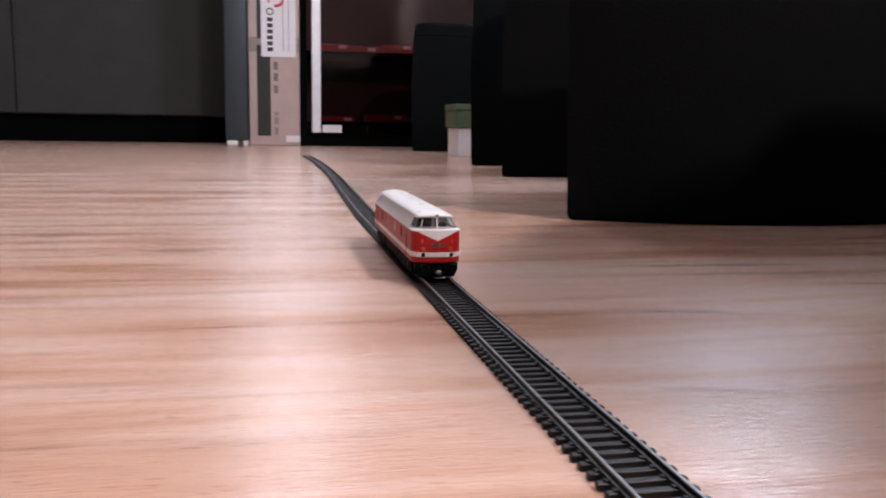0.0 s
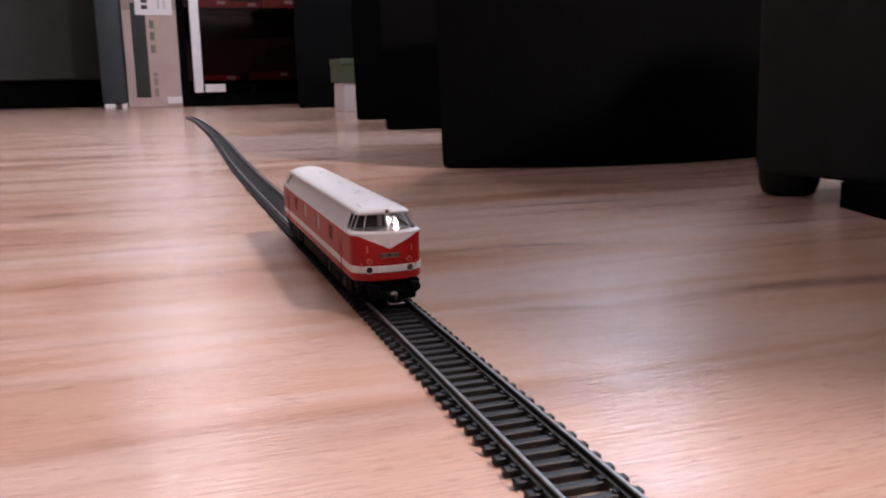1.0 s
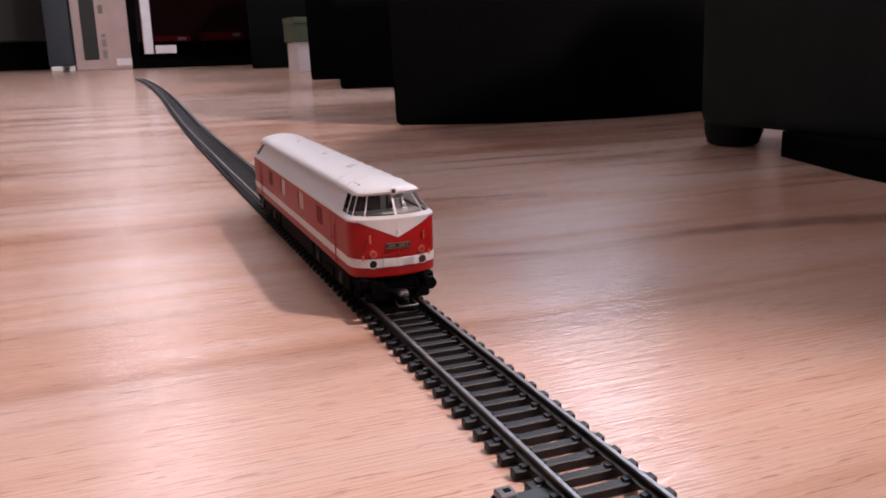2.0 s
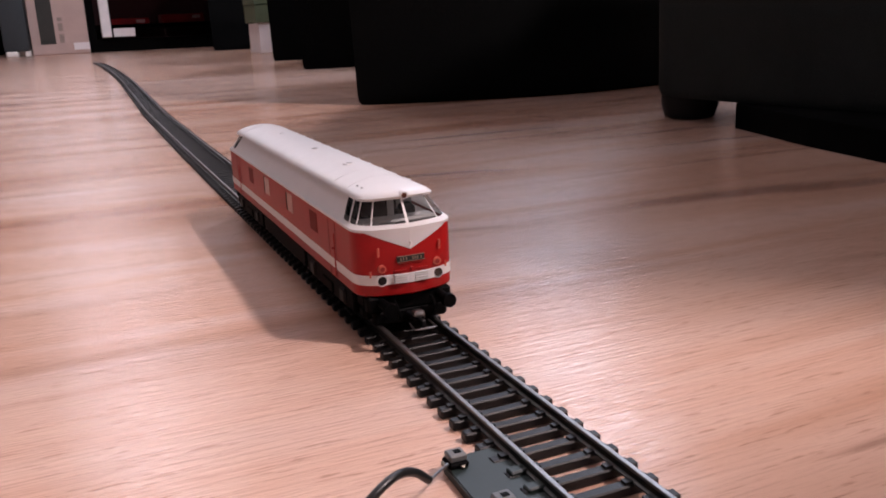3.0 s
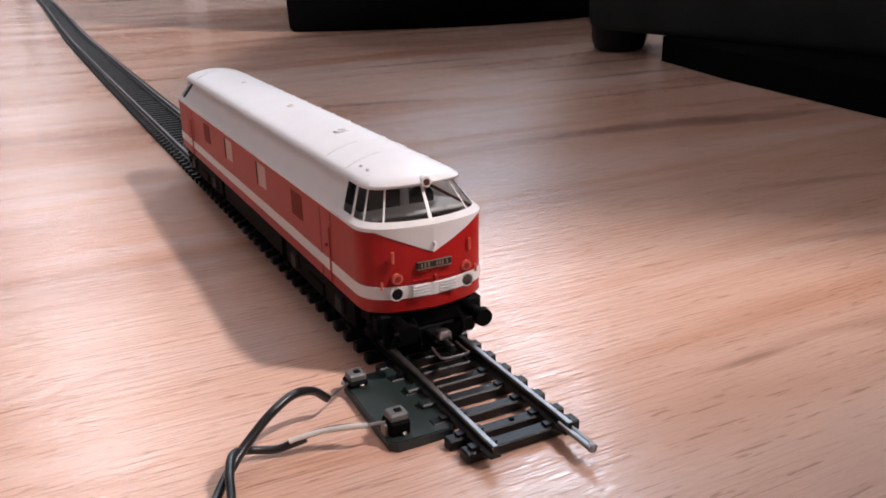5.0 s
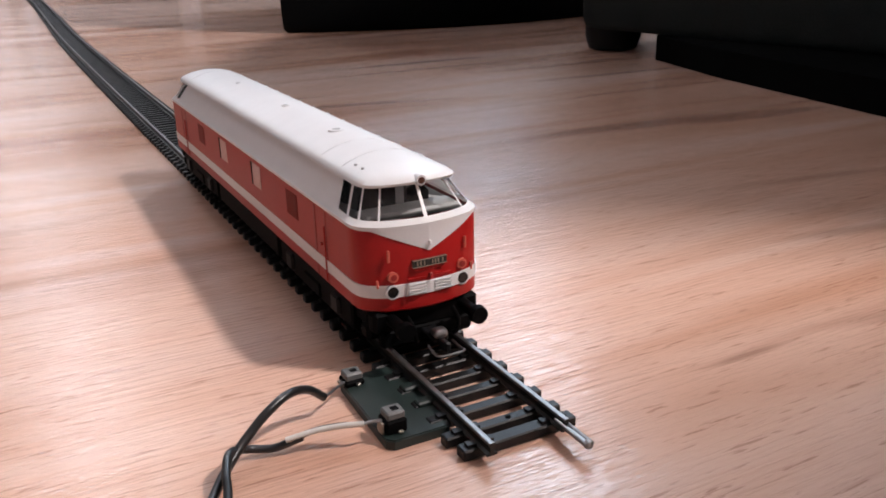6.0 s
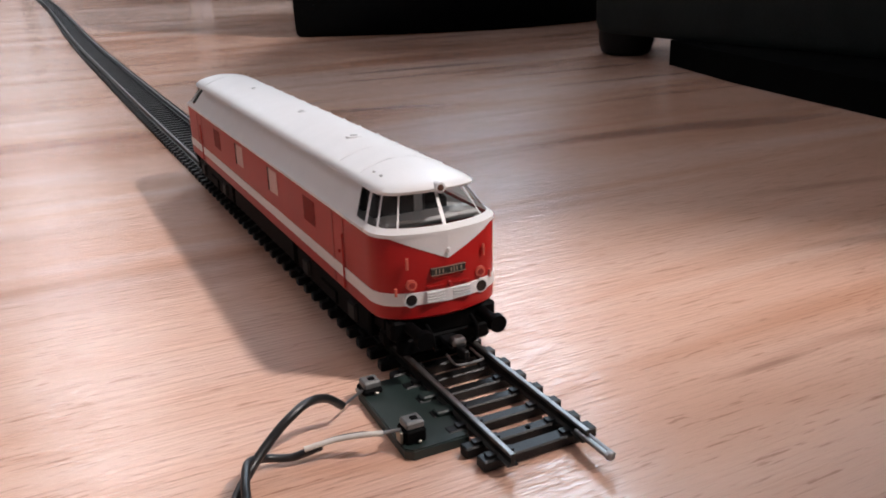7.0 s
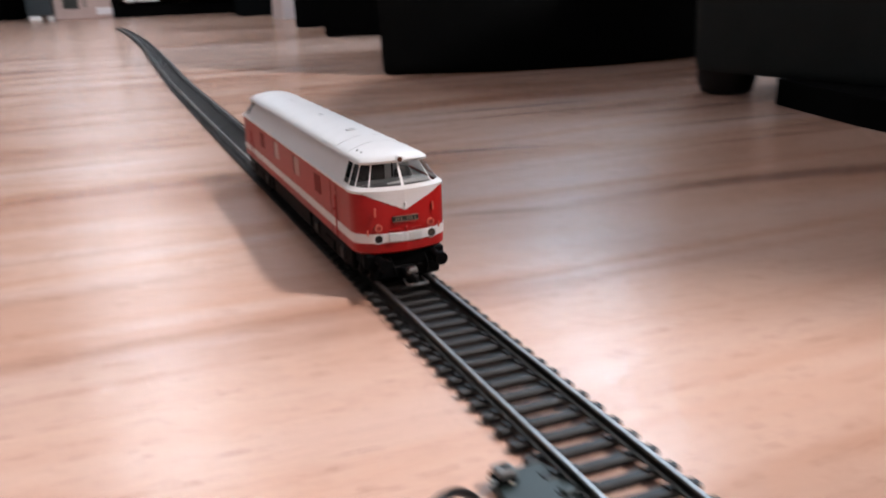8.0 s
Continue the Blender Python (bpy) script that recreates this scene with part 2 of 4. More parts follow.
M_PAPER = material("white_label_paper", (0.78, 0.75, 0.76), 0.6, vary=0.04, scale=30)
M_INK = material("black_ink", (0.04, 0.035, 0.045), 0.6, vary=0.1, scale=60)
M_REDINK = material("red_ink", (0.60, 0.07, 0.09), 0.6, vary=0.08, scale=60)
M_ALU = material("brushed_aluminium", (0.80, 0.80, 0.82), 0.4, metal=0.3, vary=0.08, scale=20)
M_SMOKED = glass("smoked_glass", (0.72, 0.60, 0.60), 0.06)
M_REDBOX = material("red_packaging", (0.42, 0.025, 0.035), 0.4, vary=0.3, scale=18)
M_MAROON = material("maroon_back_panel", (0.040, 0.010, 0.012), 0.6, vary=0.3, scale=7)
M_GREEN = material("green_card", (0.075, 0.105, 0.055), 0.7, vary=0.1, scale=25)
M_LAMPGLASS = glowing("opal_lamp_glass", (1.0, 0.94, 0.9), 4.0)


# ---------------------------------------------------------------- building blocks
def mesh_of(name, bm, mat, smooth=False):
    bmesh.ops.recalc_face_normals(bm, faces=bm.faces[:])
    me = bpy.data.meshes.new(name)
    bm.to_mesh(me)
    bm.free()
    me.materials.append(mat)
    if smooth:
        me.shade_smooth()
        me.set_sharp_from_angle(angle=radians(38))
    return me


def part(name, bm, mat, parent=None, label="", smooth=False):
    ob = new(name, mesh_of(name, bm, mat, smooth))
    ob.parent = parent
    if label:
        tagged(ob, label)
    return ob


def thing(name, label, category, group="", kind="", m=None):
    ob = tagged(new(name), label, category, group, kind)
    ob.empty_display_size = 0.01
    if m is not None:
        ob.matrix_world = m
    return ob


def box(bm, x0, x1, y0, y1, z0, z1, bevel=0.0, seg=1, m=None):
    """Adds a box, with bevelled edges where asked."""
    made = bmesh.ops.create_cube(bm, size=1.0)["verts"]
    bmesh.ops.transform(bm, verts=made, matrix=Matrix.Translation(((x0 + x1) / 2, (y0 + y1) / 2, (z0 + z1) / 2)) @ Matrix.Diagonal((x1 - x0, y1 - y0, z1 - z0, 1)))
    if m is not None:
        bmesh.ops.transform(bm, verts=made, matrix=m)
    if bevel:
        edges = list({e for v in made for e in v.link_edges})
        bmesh.ops.bevel(bm, geom=edges, offset=bevel, segments=seg, profile=0.5, affect="EDGES")
    return bm


def boxed(*a, **k):
    return box(bmesh.new(), *a, **k)


def rod(bm, a, b, r0, r1=None, n=16, caps=True):
    """Adds a round bar from a to b."""
    a, b = Vector(a), Vector(b)
    d = b - a
    m = Matrix.Translation((a + b) / 2) @ d.to_track_quat("Z", "Y").to_matrix().to_4x4()
    bmesh.ops.create_cone(bm, cap_ends=caps, segments=n, radius1=r0, radius2=r0 if r1 is None else r1, depth=d.length, matrix=m)
    return bm


def smooth_line(points, steps=8):
    """A Catmull-Rom line through the points."""
    p = [Vector(q) for q in points]
    p = [2 * p[0] - p[1]] + p + [2 * p[-1] - p[-2]]
    out = []
    for a, b, c, d in zip(p, p[1:], p[2:], p[3:]):
        for k in range(steps):
            t = k / steps
            out.append(0.5 * (2 * b + (c - a) * t + (2 * a - 5 * b + 4 * c - d) * t * t + (3 * b - a - 3 * c + d) * t**3))
    return out + [p[-2]]


def tube(bm, points, r, n=10):
    """Adds a round tube along a line, with closed ends."""
    rings = []
    for k, q in enumerate(points):
        d = (points[min(k + 1, len(points) - 1)] - points[max(k - 1, 0)]).normalized()
        side = d.cross(Vector((0, 0, 1)))
        side = side.normalized() if side.length > 1e-4 else Vector((1, 0, 0))
        up = side.cross(d)
        rings.append([bm.verts.new(q + r * (math.cos(w) * side + math.sin(w) * up)) for w in (2 * math.pi * j / n for j in range(n))])
    for a, b in zip(rings, rings[1:]):
        for j in range(n):
            bm.faces.new((a[j], a[(j + 1) % n], b[(j + 1) % n], b[j]))
    bm.faces.new(rings[0])
    bm.faces.new(rings[-1][::-1])
    return bm


def footprint_block(outline, levels, cap=True):
    """A soft block: the outline (x, y) lofted through levels of (z, inset)."""
    bm = bmesh.new()
    cx, cy = sum(p[0] for p in outline) / len(outline), sum(p[1] for p in outline) / len(outline)
    rings = []
    for z, inset in levels:
        ring = []
        for x, y in outline:
            d = Vector((x - cx, y - cy))
            q = d - d.normalized() * min(inset, d.length * 0.9)
            ring.append(bm.verts.new((cx + q.x, cy + q.y, z)))
        rings.append(ring)
    k = len(outline)
    for a, b in zip(rings, rings[1:]):
        for j in range(k):
            bm.faces.new((a[j], a[(j + 1) % k], b[(j + 1) % k], b[j]))
    if cap:
        bm.faces.new(rings[0][::-1])
        bm.faces.new(rings[-1])
    return bm


def rounded_rect(x0, x1, y0, y1, r, n=6):
    out = []
    for cx, cy, a0 in ((x1 - r, y1 - r, 0), (x0 + r, y1 - r, 90), (x0 + r, y0 + r, 180), (x1 - r, y0 + r, 270)):
        for k in range(n + 1):
            w = radians(a0 + 90 * k / n)
            out.append((cx + r * math.cos(w), cy + r * math.sin(w)))
    return out


# ---------------------------------------------------------------- room shell
X0, X1, Y0, Y1, HIGH = ROOM


def shell():
    floor = tagged(new("floor", mesh_of("floor", boxed(X0, X1, Y0, Y1, -0.06, -0.0085), M_PLINTH_SHADE)), "pinkish beech laminate floor with a satin gloss", "floor", kind="structure")
    e, g, h, i = WIN_ADDED
    bm = bmesh.new()
    for x0, x1, z0, z1 in ((X0 - 0.15, e, -0.06, HIGH), (g, X1 + 0.15, -0.06, HIGH), (e, g, -0.06, h), (e, g, i, HIGH)):
        box(bm, x0, x1, Y1, Y1 + 0.15, z0, z1)
    tagged(part("wall_far", bm, M_WALL), "plain pale painted wall behind the cabinets with an added high window", "wall", kind="structure")
    # Frame and pane for the added far window.
    w = tagged(new("window_2"), "unseen small high white framed window, added as a light source", "window", kind="structure")
    for x0, x1, z0, z1 in ((e, e + 0.05, h, i), (g - 0.05, g, h, i), (e + 0.05, g - 0.05, h, h + 0.05), (e + 0.05, g - 0.05, i - 0.05, i)):
        part("window_frame", boxed(x0, x1, Y1 + 0.06, Y1 + 0.11, z0, z1, bevel=0.005), M_WHITEPAINT, w)
    part("pane", boxed(e + 0.05, g - 0.05, Y1 + 0.083, Y1 + 0.088, h + 0.05, i - 0.05), M_GLASS, w).visible_shadow = False
    tagged(part("wall_near", boxed(X0 - 0.15, X1 + 0.15, Y0 - 0.15, Y0, -0.06, HIGH), M_WALL), "plain pale painted wall", "wall", kind="structure")
    tagged(part("wall_left", boxed(X0 - 0.15, X0, Y0, Y1, -0.06, HIGH), M_WALL), "plain pale painted wall", "wall", kind="structure")
    bm = bmesh.new()
    a, b, c, d = WIN
    for y0, y1, z0, z1 in ((Y0, a, -0.06, HIGH), (b, Y1, -0.06, HIGH), (a, b, -0.06, c), (a, b, d, HIGH)):
        box(bm, X1, X1 + 0.15, y0, y1, z0, z1)
    tagged(part("wall_right", bm, M_WALL), "plain pale painted wall with a window opening", "wall", kind="structure")
    tagged(part("ceiling", boxed(X0 - 0.15, X1 + 0.15, Y0 - 0.15, Y1 + 0.15, HIGH, HIGH + 0.12), M_CEIL), "plain white ceiling", "ceiling", kind="structure")
    xm = X1 + 0.09
    w = tagged(new("window_1"), "white framed window letting in daylight", "window", kind="structure")
    for y0, y1, z0, z1 in ((a, a + 0.06, c, d), (b - 0.06, b, c, d), (a + 0.06, b - 0.06, c, c + 0.06), (a + 0.06, b - 0.06, d - 0.06, d), ((a + b) / 2 - 0.03, (a + b) / 2 + 0.03, c + 0.06, d - 0.06)):
        part("window_frame", boxed(xm - 0.03, xm + 0.03, y0, y1, z0, z1, bevel=0.006), M_WHITEPAINT, w)
    for y0, y1 in ((a + 0.06, (a + b) / 2 - 0.03), ((a + b) / 2 + 0.03, b - 0.06)):
        part("pane", boxed(xm - 0.003, xm + 0.003, y0, y1, c + 0.06, d - 0.06), M_GLASS, w).visible_shadow = False
    return floor


FLOOR = shell()


def ceiling_lamp(at):
    t = thing("ceiling_lamp", "unseen round opal glass lamp hanging from the ceiling", "lamp", "opal ceiling lamps", m=pose(*at))
    bm = bmesh.new()
    rod(bm, (0, 0, 0.02), (0, 0, HIGH - at[2] - 0.02), 0.006)
    rod(bm, (0, 0, HIGH - at[2] - 0.03), (0, 0, HIGH - at[2]), 0.05)
    part("stem", bm, M_STEEL, t, smooth=True)
    bm = bmesh.new()
    bmesh.ops.create_uvsphere(bm, u_segments=24, v_segments=12, radius=0.13, matrix=Matrix.Diagonal((1, 1, 0.45, 1)))
    part("shade", bm, M_LAMPGLASS, t, smooth=True)


ceiling_lamp(LAMP)
# Body for the added fill lamp.
ceiling_lamp(LAMP_FILL)

# ---------------------------------------------------------------- track
BEND = [(0, -0.2), (0, 0), (-0.0002, 0.2), (-0.0004, 0.42), (0.0002, 0.65), (0.0022, 0.9), (0.0100, 1.25), (0.0185, 1.65), (0.0208, 2.1), (0.0165, 2.5), (0.006, 2.8), (-0.01, 3.0)]
LINE = [p for p in smooth_line([(x, y, 0) for x, y in BEND], 10)]
RAIL_TOP, GAUGE = 0.0050, 0.0083


def along(y):
    """Centre of the track and its heading at the distance y from its near end."""
    for a, b in zip(LINE, LINE[1:]):
        if a.y <= y <= b.y:
            k = (y - a.y) / (b.y - a.y)
            q = a.lerp(b, k)
            return q.x, -math.degrees(math.atan2(b.x - a.x, b.y - a.y))
    return LINE[-1].x, 0.0


def sleeper_mesh(half_left=0.0132, half_right=0.0132, width=0.0027, high=0.0024):
    bm = bmesh.new()
    box(bm, -half_left, half_right, -width / 2, width / 2, 0.0001, high, bevel=0.0003)
    for x in (-GAUGE - 0.0019, -GAUGE + 0.0019, GAUGE - 0.0019, GAUGE + 0.0019):
        box(bm, x - 0.0009, x + 0.0009, -0.0008, 0.0008, high - 0.0002, high + 0.0006)
    return mesh_of("sleeper", bm, M_SLEEPER)


def rail_bmesh(side, y0, y1, kx, steps):
    """One rail: foot, web and rounded head swept along the bend, in the section's space."""
    prof = [(-0.0011, 0.0024), (0.0011, 0.0024), (0.0011, 0.0027), (0.0004, 0.0030), (0.0004, 0.0041), (0.00055, 0.0043), (0.00055, RAIL_TOP - 0.0001),
            (0.0004, RAIL_TOP), (-0.0004, RAIL_TOP), (-0.00055, RAIL_TOP - 0.0001), (-0.00055, 0.0043), (-0.0004, 0.0041), (-0.0004, 0.0030), (-0.0011, 0.0027)]
    bm = bmesh.new()
    rings = []
    for k in range(steps + 1):
        y = y0 + (y1 - y0) * k / steps
        cx, turn = along(y)
        c, s = math.cos(radians(turn)), math.sin(radians(turn))
        rings.append([bm.verts.new((cx + (side * GAUGE + px) * c - kx, y + (side * GAUGE + px) * s - y0, pz)) for px, pz in prof])
    n = len(prof)
    for a, b in zip(rings, rings[1:]):
        for j in range(n):
            f = bm.faces.new((a[j], a[(j + 1) % n], b[(j + 1) % n], b[j]))
            f.material_index = 0 if prof[j][1] > 0.00425 and prof[(j + 1) % n][1] > 0.00425 else 1
    for ring in (rings[0][::-1], rings[-1]):
        bm.faces.new(ring).material_index = 1
    return bm


def track():
    plain = sleeper_mesh()
    end_sleeper = sleeper_mesh(half_left=0.0124, width=0.0032)
    cuts = [0.0, 0.2165, 0.446, 0.676, 0.906, 1.136, 1.366, 1.596, 1.826, 2.056, 2.286, 2.516, 2.746]
    for k, (a, b) in enumerate(zip(cuts, cuts[1:])):
        ox = along(a)[0]
        t = thing("track_section", "dark plastic model railway track with steel rails on the floor", "model track", "model railway track", m=pose(ox, a, 0))
        count = round((b - a) / 0.00675)
        for j in range(count):
            y = a + (j + 0.5) * (b - a) / count
            cx, turn = along(y)
            first = j == 0 and k == 0
            ob = new("sleeper", end_sleeper if first else plain)
            y += 0.0016 if first else 0.0
            ob.parent = t
            ob.matrix_local = pose(cx - ox, y - a, random.uniform(-0.00008, 0.00008), 0, 0, turn + random.uniform(-0.5, 0.5))
        for side in (-1, 1):
            bm = rail_bmesh(side, a + 0.0003, b - 0.0003, ox, 12)
            r = part("rail", bm, M_RAIL, t)
            r.data.materials.append(M_RAILSIDE)
            # rail joiner round the foot at the far end
            x = along(b)[0] - ox + side * GAUGE
            part("rail_joiner", boxed(x - 0.0014, x + 0.0014, b - a - 0.005, b - a + 0.0045, 0.0023, 0.0031, bevel=0.0002), M_RAILSIDE, t)
        if k == 0:
            part("screw_hole", rod(bmesh.new(), (0.0013, 0.0101, 0.0020), (0.0013, 0.0101, 0.00256), 0.0006, n=16), M_PLINTH_SHADE, t)
            x = GAUGE
            bm = boxed(x - 0.0008, x + 0.0008, -0.0066, 0.003, 0.0026, 0.0036, bevel=0.0003)
            for e in (-0.0006, 0.0006):
                rod(bm, (x + e, -0.0072, 0.0035), (x + e, 0.003, 0.0035), 0.00045, n=10)
            bmesh.ops.create_uvsphere(bm, u_segments=12, v_segments=8, radius=0.0010, matrix=Matrix.Translation((x, -0.0068, 0.0033)))
            part("rail_joiner", bm, M_STEEL, t, "bare steel rail joiner jutting past the rail end")


track()


# ---------------------------------------------------------------- power clip and its cable
def power_clip():
    t = thing("power_clip", "dark green power clip with two grey terminals beside the rails", "power clip")
    bm = bmesh.new()
    pts = [(-0.0232, 0.0150), (-0.0218, 0.0136), (-0.0100, 0.0136), (-0.0090, 0.0160), (-0.0090, 0.0395), (-0.0105, 0.0425), (-0.0205, 0.0425), (-0.0224, 0.0408)]
    low, top = [bm.verts.new((x, y, 0.0001)) for x, y in pts], [bm.verts.new((x, y, 0.0022)) for x, y in pts]
    n = len(pts)
    for j in range(n):
        bm.faces.new((low[j], low[(j + 1) % n], top[(j + 1) % n], top[j]))
    bm.faces.new(low[::-1])
    bm.faces.new(top)
    bmesh.ops.bevel(bm, geom=[e for e in bm.edges if all(v.co.z > 0.002 for v in e.verts)], offset=0.0003, segments=2, affect="EDGES")
    part("board", bm, M_BOARD, t)
    for cx, cy, top in ((-0.0203, 0.0395, 0.0050), (-0.0203, 0.0180, 0.0066)):
        bm = boxed(cx - 0.0017, cx + 0.0021, cy - 0.0018, cy + 0.0018, top - 0.0016, top, bevel=0.0003)
        term = part("terminal", bm, M_TERMINAL, t, "grey plastic spring terminal")
        bm = boxed(cx - 0.0021, cx + 0.0023, cy - 0.0023, cy + 0.0023, 0.0021, top - 0.0015, bevel=0.0004)
        part("terminal_base", bm, M_BLACK, term)
        bm = boxed(cx + 0.0002, cx + 0.0012, cy - 0.0029, cy - 0.0022, 0.0023, 0.0030, bevel=0.0002)
        box(bm, cx - 0.0029, cx - 0.0023, cy - 0.0014, cy + 0.0008, 0.0023, top - 0.0018, bevel=0.0001)
        part("contact", bm, M_BRASS, term, "tarnished contact spring")
        part("slot", boxed(cx - 0.0002, cx + 0.0012, cy - 0.0007, cy + 0.0006, top - 0.00005, top + 0.00015), M_BLACK, term)
    for y in (0.0235, 0.0305):
        part("clip_tongue", boxed(-0.0125, -0.0072, y - 0.0013, y + 0.0013, 0.0021, 0.0032, bevel=0.0003), M_BOARD, t)


power_clip()


def cable():
    t = thing("cable", "twisted pair of thin black wires lying on the floor, tips bared", "cable")
    one = smooth_line([(-0.0290, 0.0325, 0.0045), (-0.0325, 0.0312, 0.0078), (-0.0372, 0.0282, 0.0098), (-0.0420, 0.0258, 0.0088), (-0.0462, 0.0243, 0.0062), (-0.0506, 0.0215, 0.0036), (-0.0548, 0.0165, 0.0020), (-0.0585, 0.0100, 0.0013), (-0.064, -0.002, 0.0013), (-0.075, -0.025, 0.0013), (-0.10, -0.06, 0.0013)], 8)
    two = smooth_line([(-0.0372, 0.0221, 0.0034), (-0.0400, 0.0230, 0.0024), (-0.0430, 0.0240, 0.0016), (-0.0478, 0.0246, 0.0026), (-0.0515, 0.0205, 0.0052), (-0.0535, 0.0150, 0.0048), (-0.0550, 0.0090, 0.0032), (-0.0600, -0.001, 0.0014), (-0.0722, -0.026, 0.0013), (-0.097, -0.062, 0.0013)], 8)
    part("wire", tube(bmesh.new(), one, 0.00092), M_CABLE, t, smooth=True)
    part("wire", tube(bmesh.new(), two, 0.00082), M_CABLE, t, smooth=True)
    pale = smooth_line([(-0.0262, 0.0178, 0.0052), (-0.0298, 0.0194, 0.0050), (-0.0341, 0.0213, 0.0044), (-0.0372, 0.0219, 0.0040), (-0.0404, 0.0226, 0.0034)], 6)
    part("wire", tube(bmesh.new(), pale, 0.00056), M_CABLEWHITE, t, "pale end of the wire", smooth=True)
    dark = smooth_line([(-0.0280, 0.0196, 0.0045), (-0.0305, 0.0206, 0.0046), (-0.0346, 0.0225, 0.0038), (-0.0392, 0.0234, 0.0026)], 6)
    part("wire", tube(bmesh.new(), dark, 0.00060), M_CABLE, t, smooth=True)
    part("bare_tip", tube(bmesh.new(), smooth_line([(-0.0288, 0.0326, 0.0043), (-0.0258, 0.0352, 0.0040), (-0.0226, 0.0378, 0.0036)], 4), 0.00030, 6), M_STEEL, t, "bare tinned wire end")
    part("bare_tip", tube(bmesh.new(), smooth_line([(-0.0264, 0.0178, 0.0052), (-0.0245, 0.0177, 0.0052), (-0.0226, 0.0178, 0.0048)], 4), 0.00034, 6), M_STEEL, t, "bare tinned wire end")


cable()

# ---------------------------------------------------------------- locomotive
LENGTH = 0.2128                     # body, nose to nose
NOSE = 0.0090                       # depth of the rounded nose
FRONT_X = [0, 0.032, 0.2, 0.36, 0.54, 0.70, 0.73, 0.81, 0.88, 0.938, 0.955, 0.985, 0.996, 0.9995]   # share of the half width
SIDE_Y = [0.0, 0.0003, 0.0052, 0.0080]                       # behind the nose


def hull_ring(half, nose):
    """Half outline from the front tip round one side to the rear tip: (x, y)."""
    n = 3.0
    front = [(half * u, nose + 0.0014 * u + NOSE * (1 - (1 - u**n) ** (1 / n))) for u in FRONT_X]
    back = nose + 0.0014 + NOSE
    side = [(half, back + d) for d in SIDE_Y]
    middle = [(half, back + 0.008 + (LENGTH / 2 - back - 0.008) * k / 6) for k in range(1, 7)]
    first = front + side + middle
    return first + [(x, LENGTH - y) for x, y in first[-2::-1]]


def hull(levels, skip=(), only=(), push=0.0, cap_top=False, cap_low=False):
    """Lofts the half outlines through levels of (z, half width, nose) on both sides. skip / only: cells (column, level) left out or kept alone."""
    bm = bmesh.new()
    for s in (1, -1):
        rows = []
        for z, half, nose in levels:
            droop = 0.0012 if z > 0.0415 else 0.0
            rows.append([bm.verts.new((s * max(0.0, x + push), y, z - droop * (x / HALF) ** 2)) for x, y in hull_ring(half, nose)])
        for i, (a, b) in enumerate(zip(rows, rows[1:])):
            for j in range(len(a) - 1):
                if (j, i) in skip or (only and (j, i) not in only):
                    continue
                q = (a[j], a[j + 1], b[j + 1], b[j])
                bm.faces.new(q if s > 0 else q[::-1])
        if cap_top or cap_low:
            for row, yes in ((rows[-1], cap_top), (rows[0], cap_low)):
                if yes:
                    try:
                        bm.faces.new(row)
                    except ValueError:
                        pass
    bmesh.ops.remove_doubles(bm, verts=bm.verts[:], dist=1e-6)
    return bm


HALF = 0.0152
N_COL = 2 * (len(FRONT_X) + len(SIDE_Y) + 6) - 2


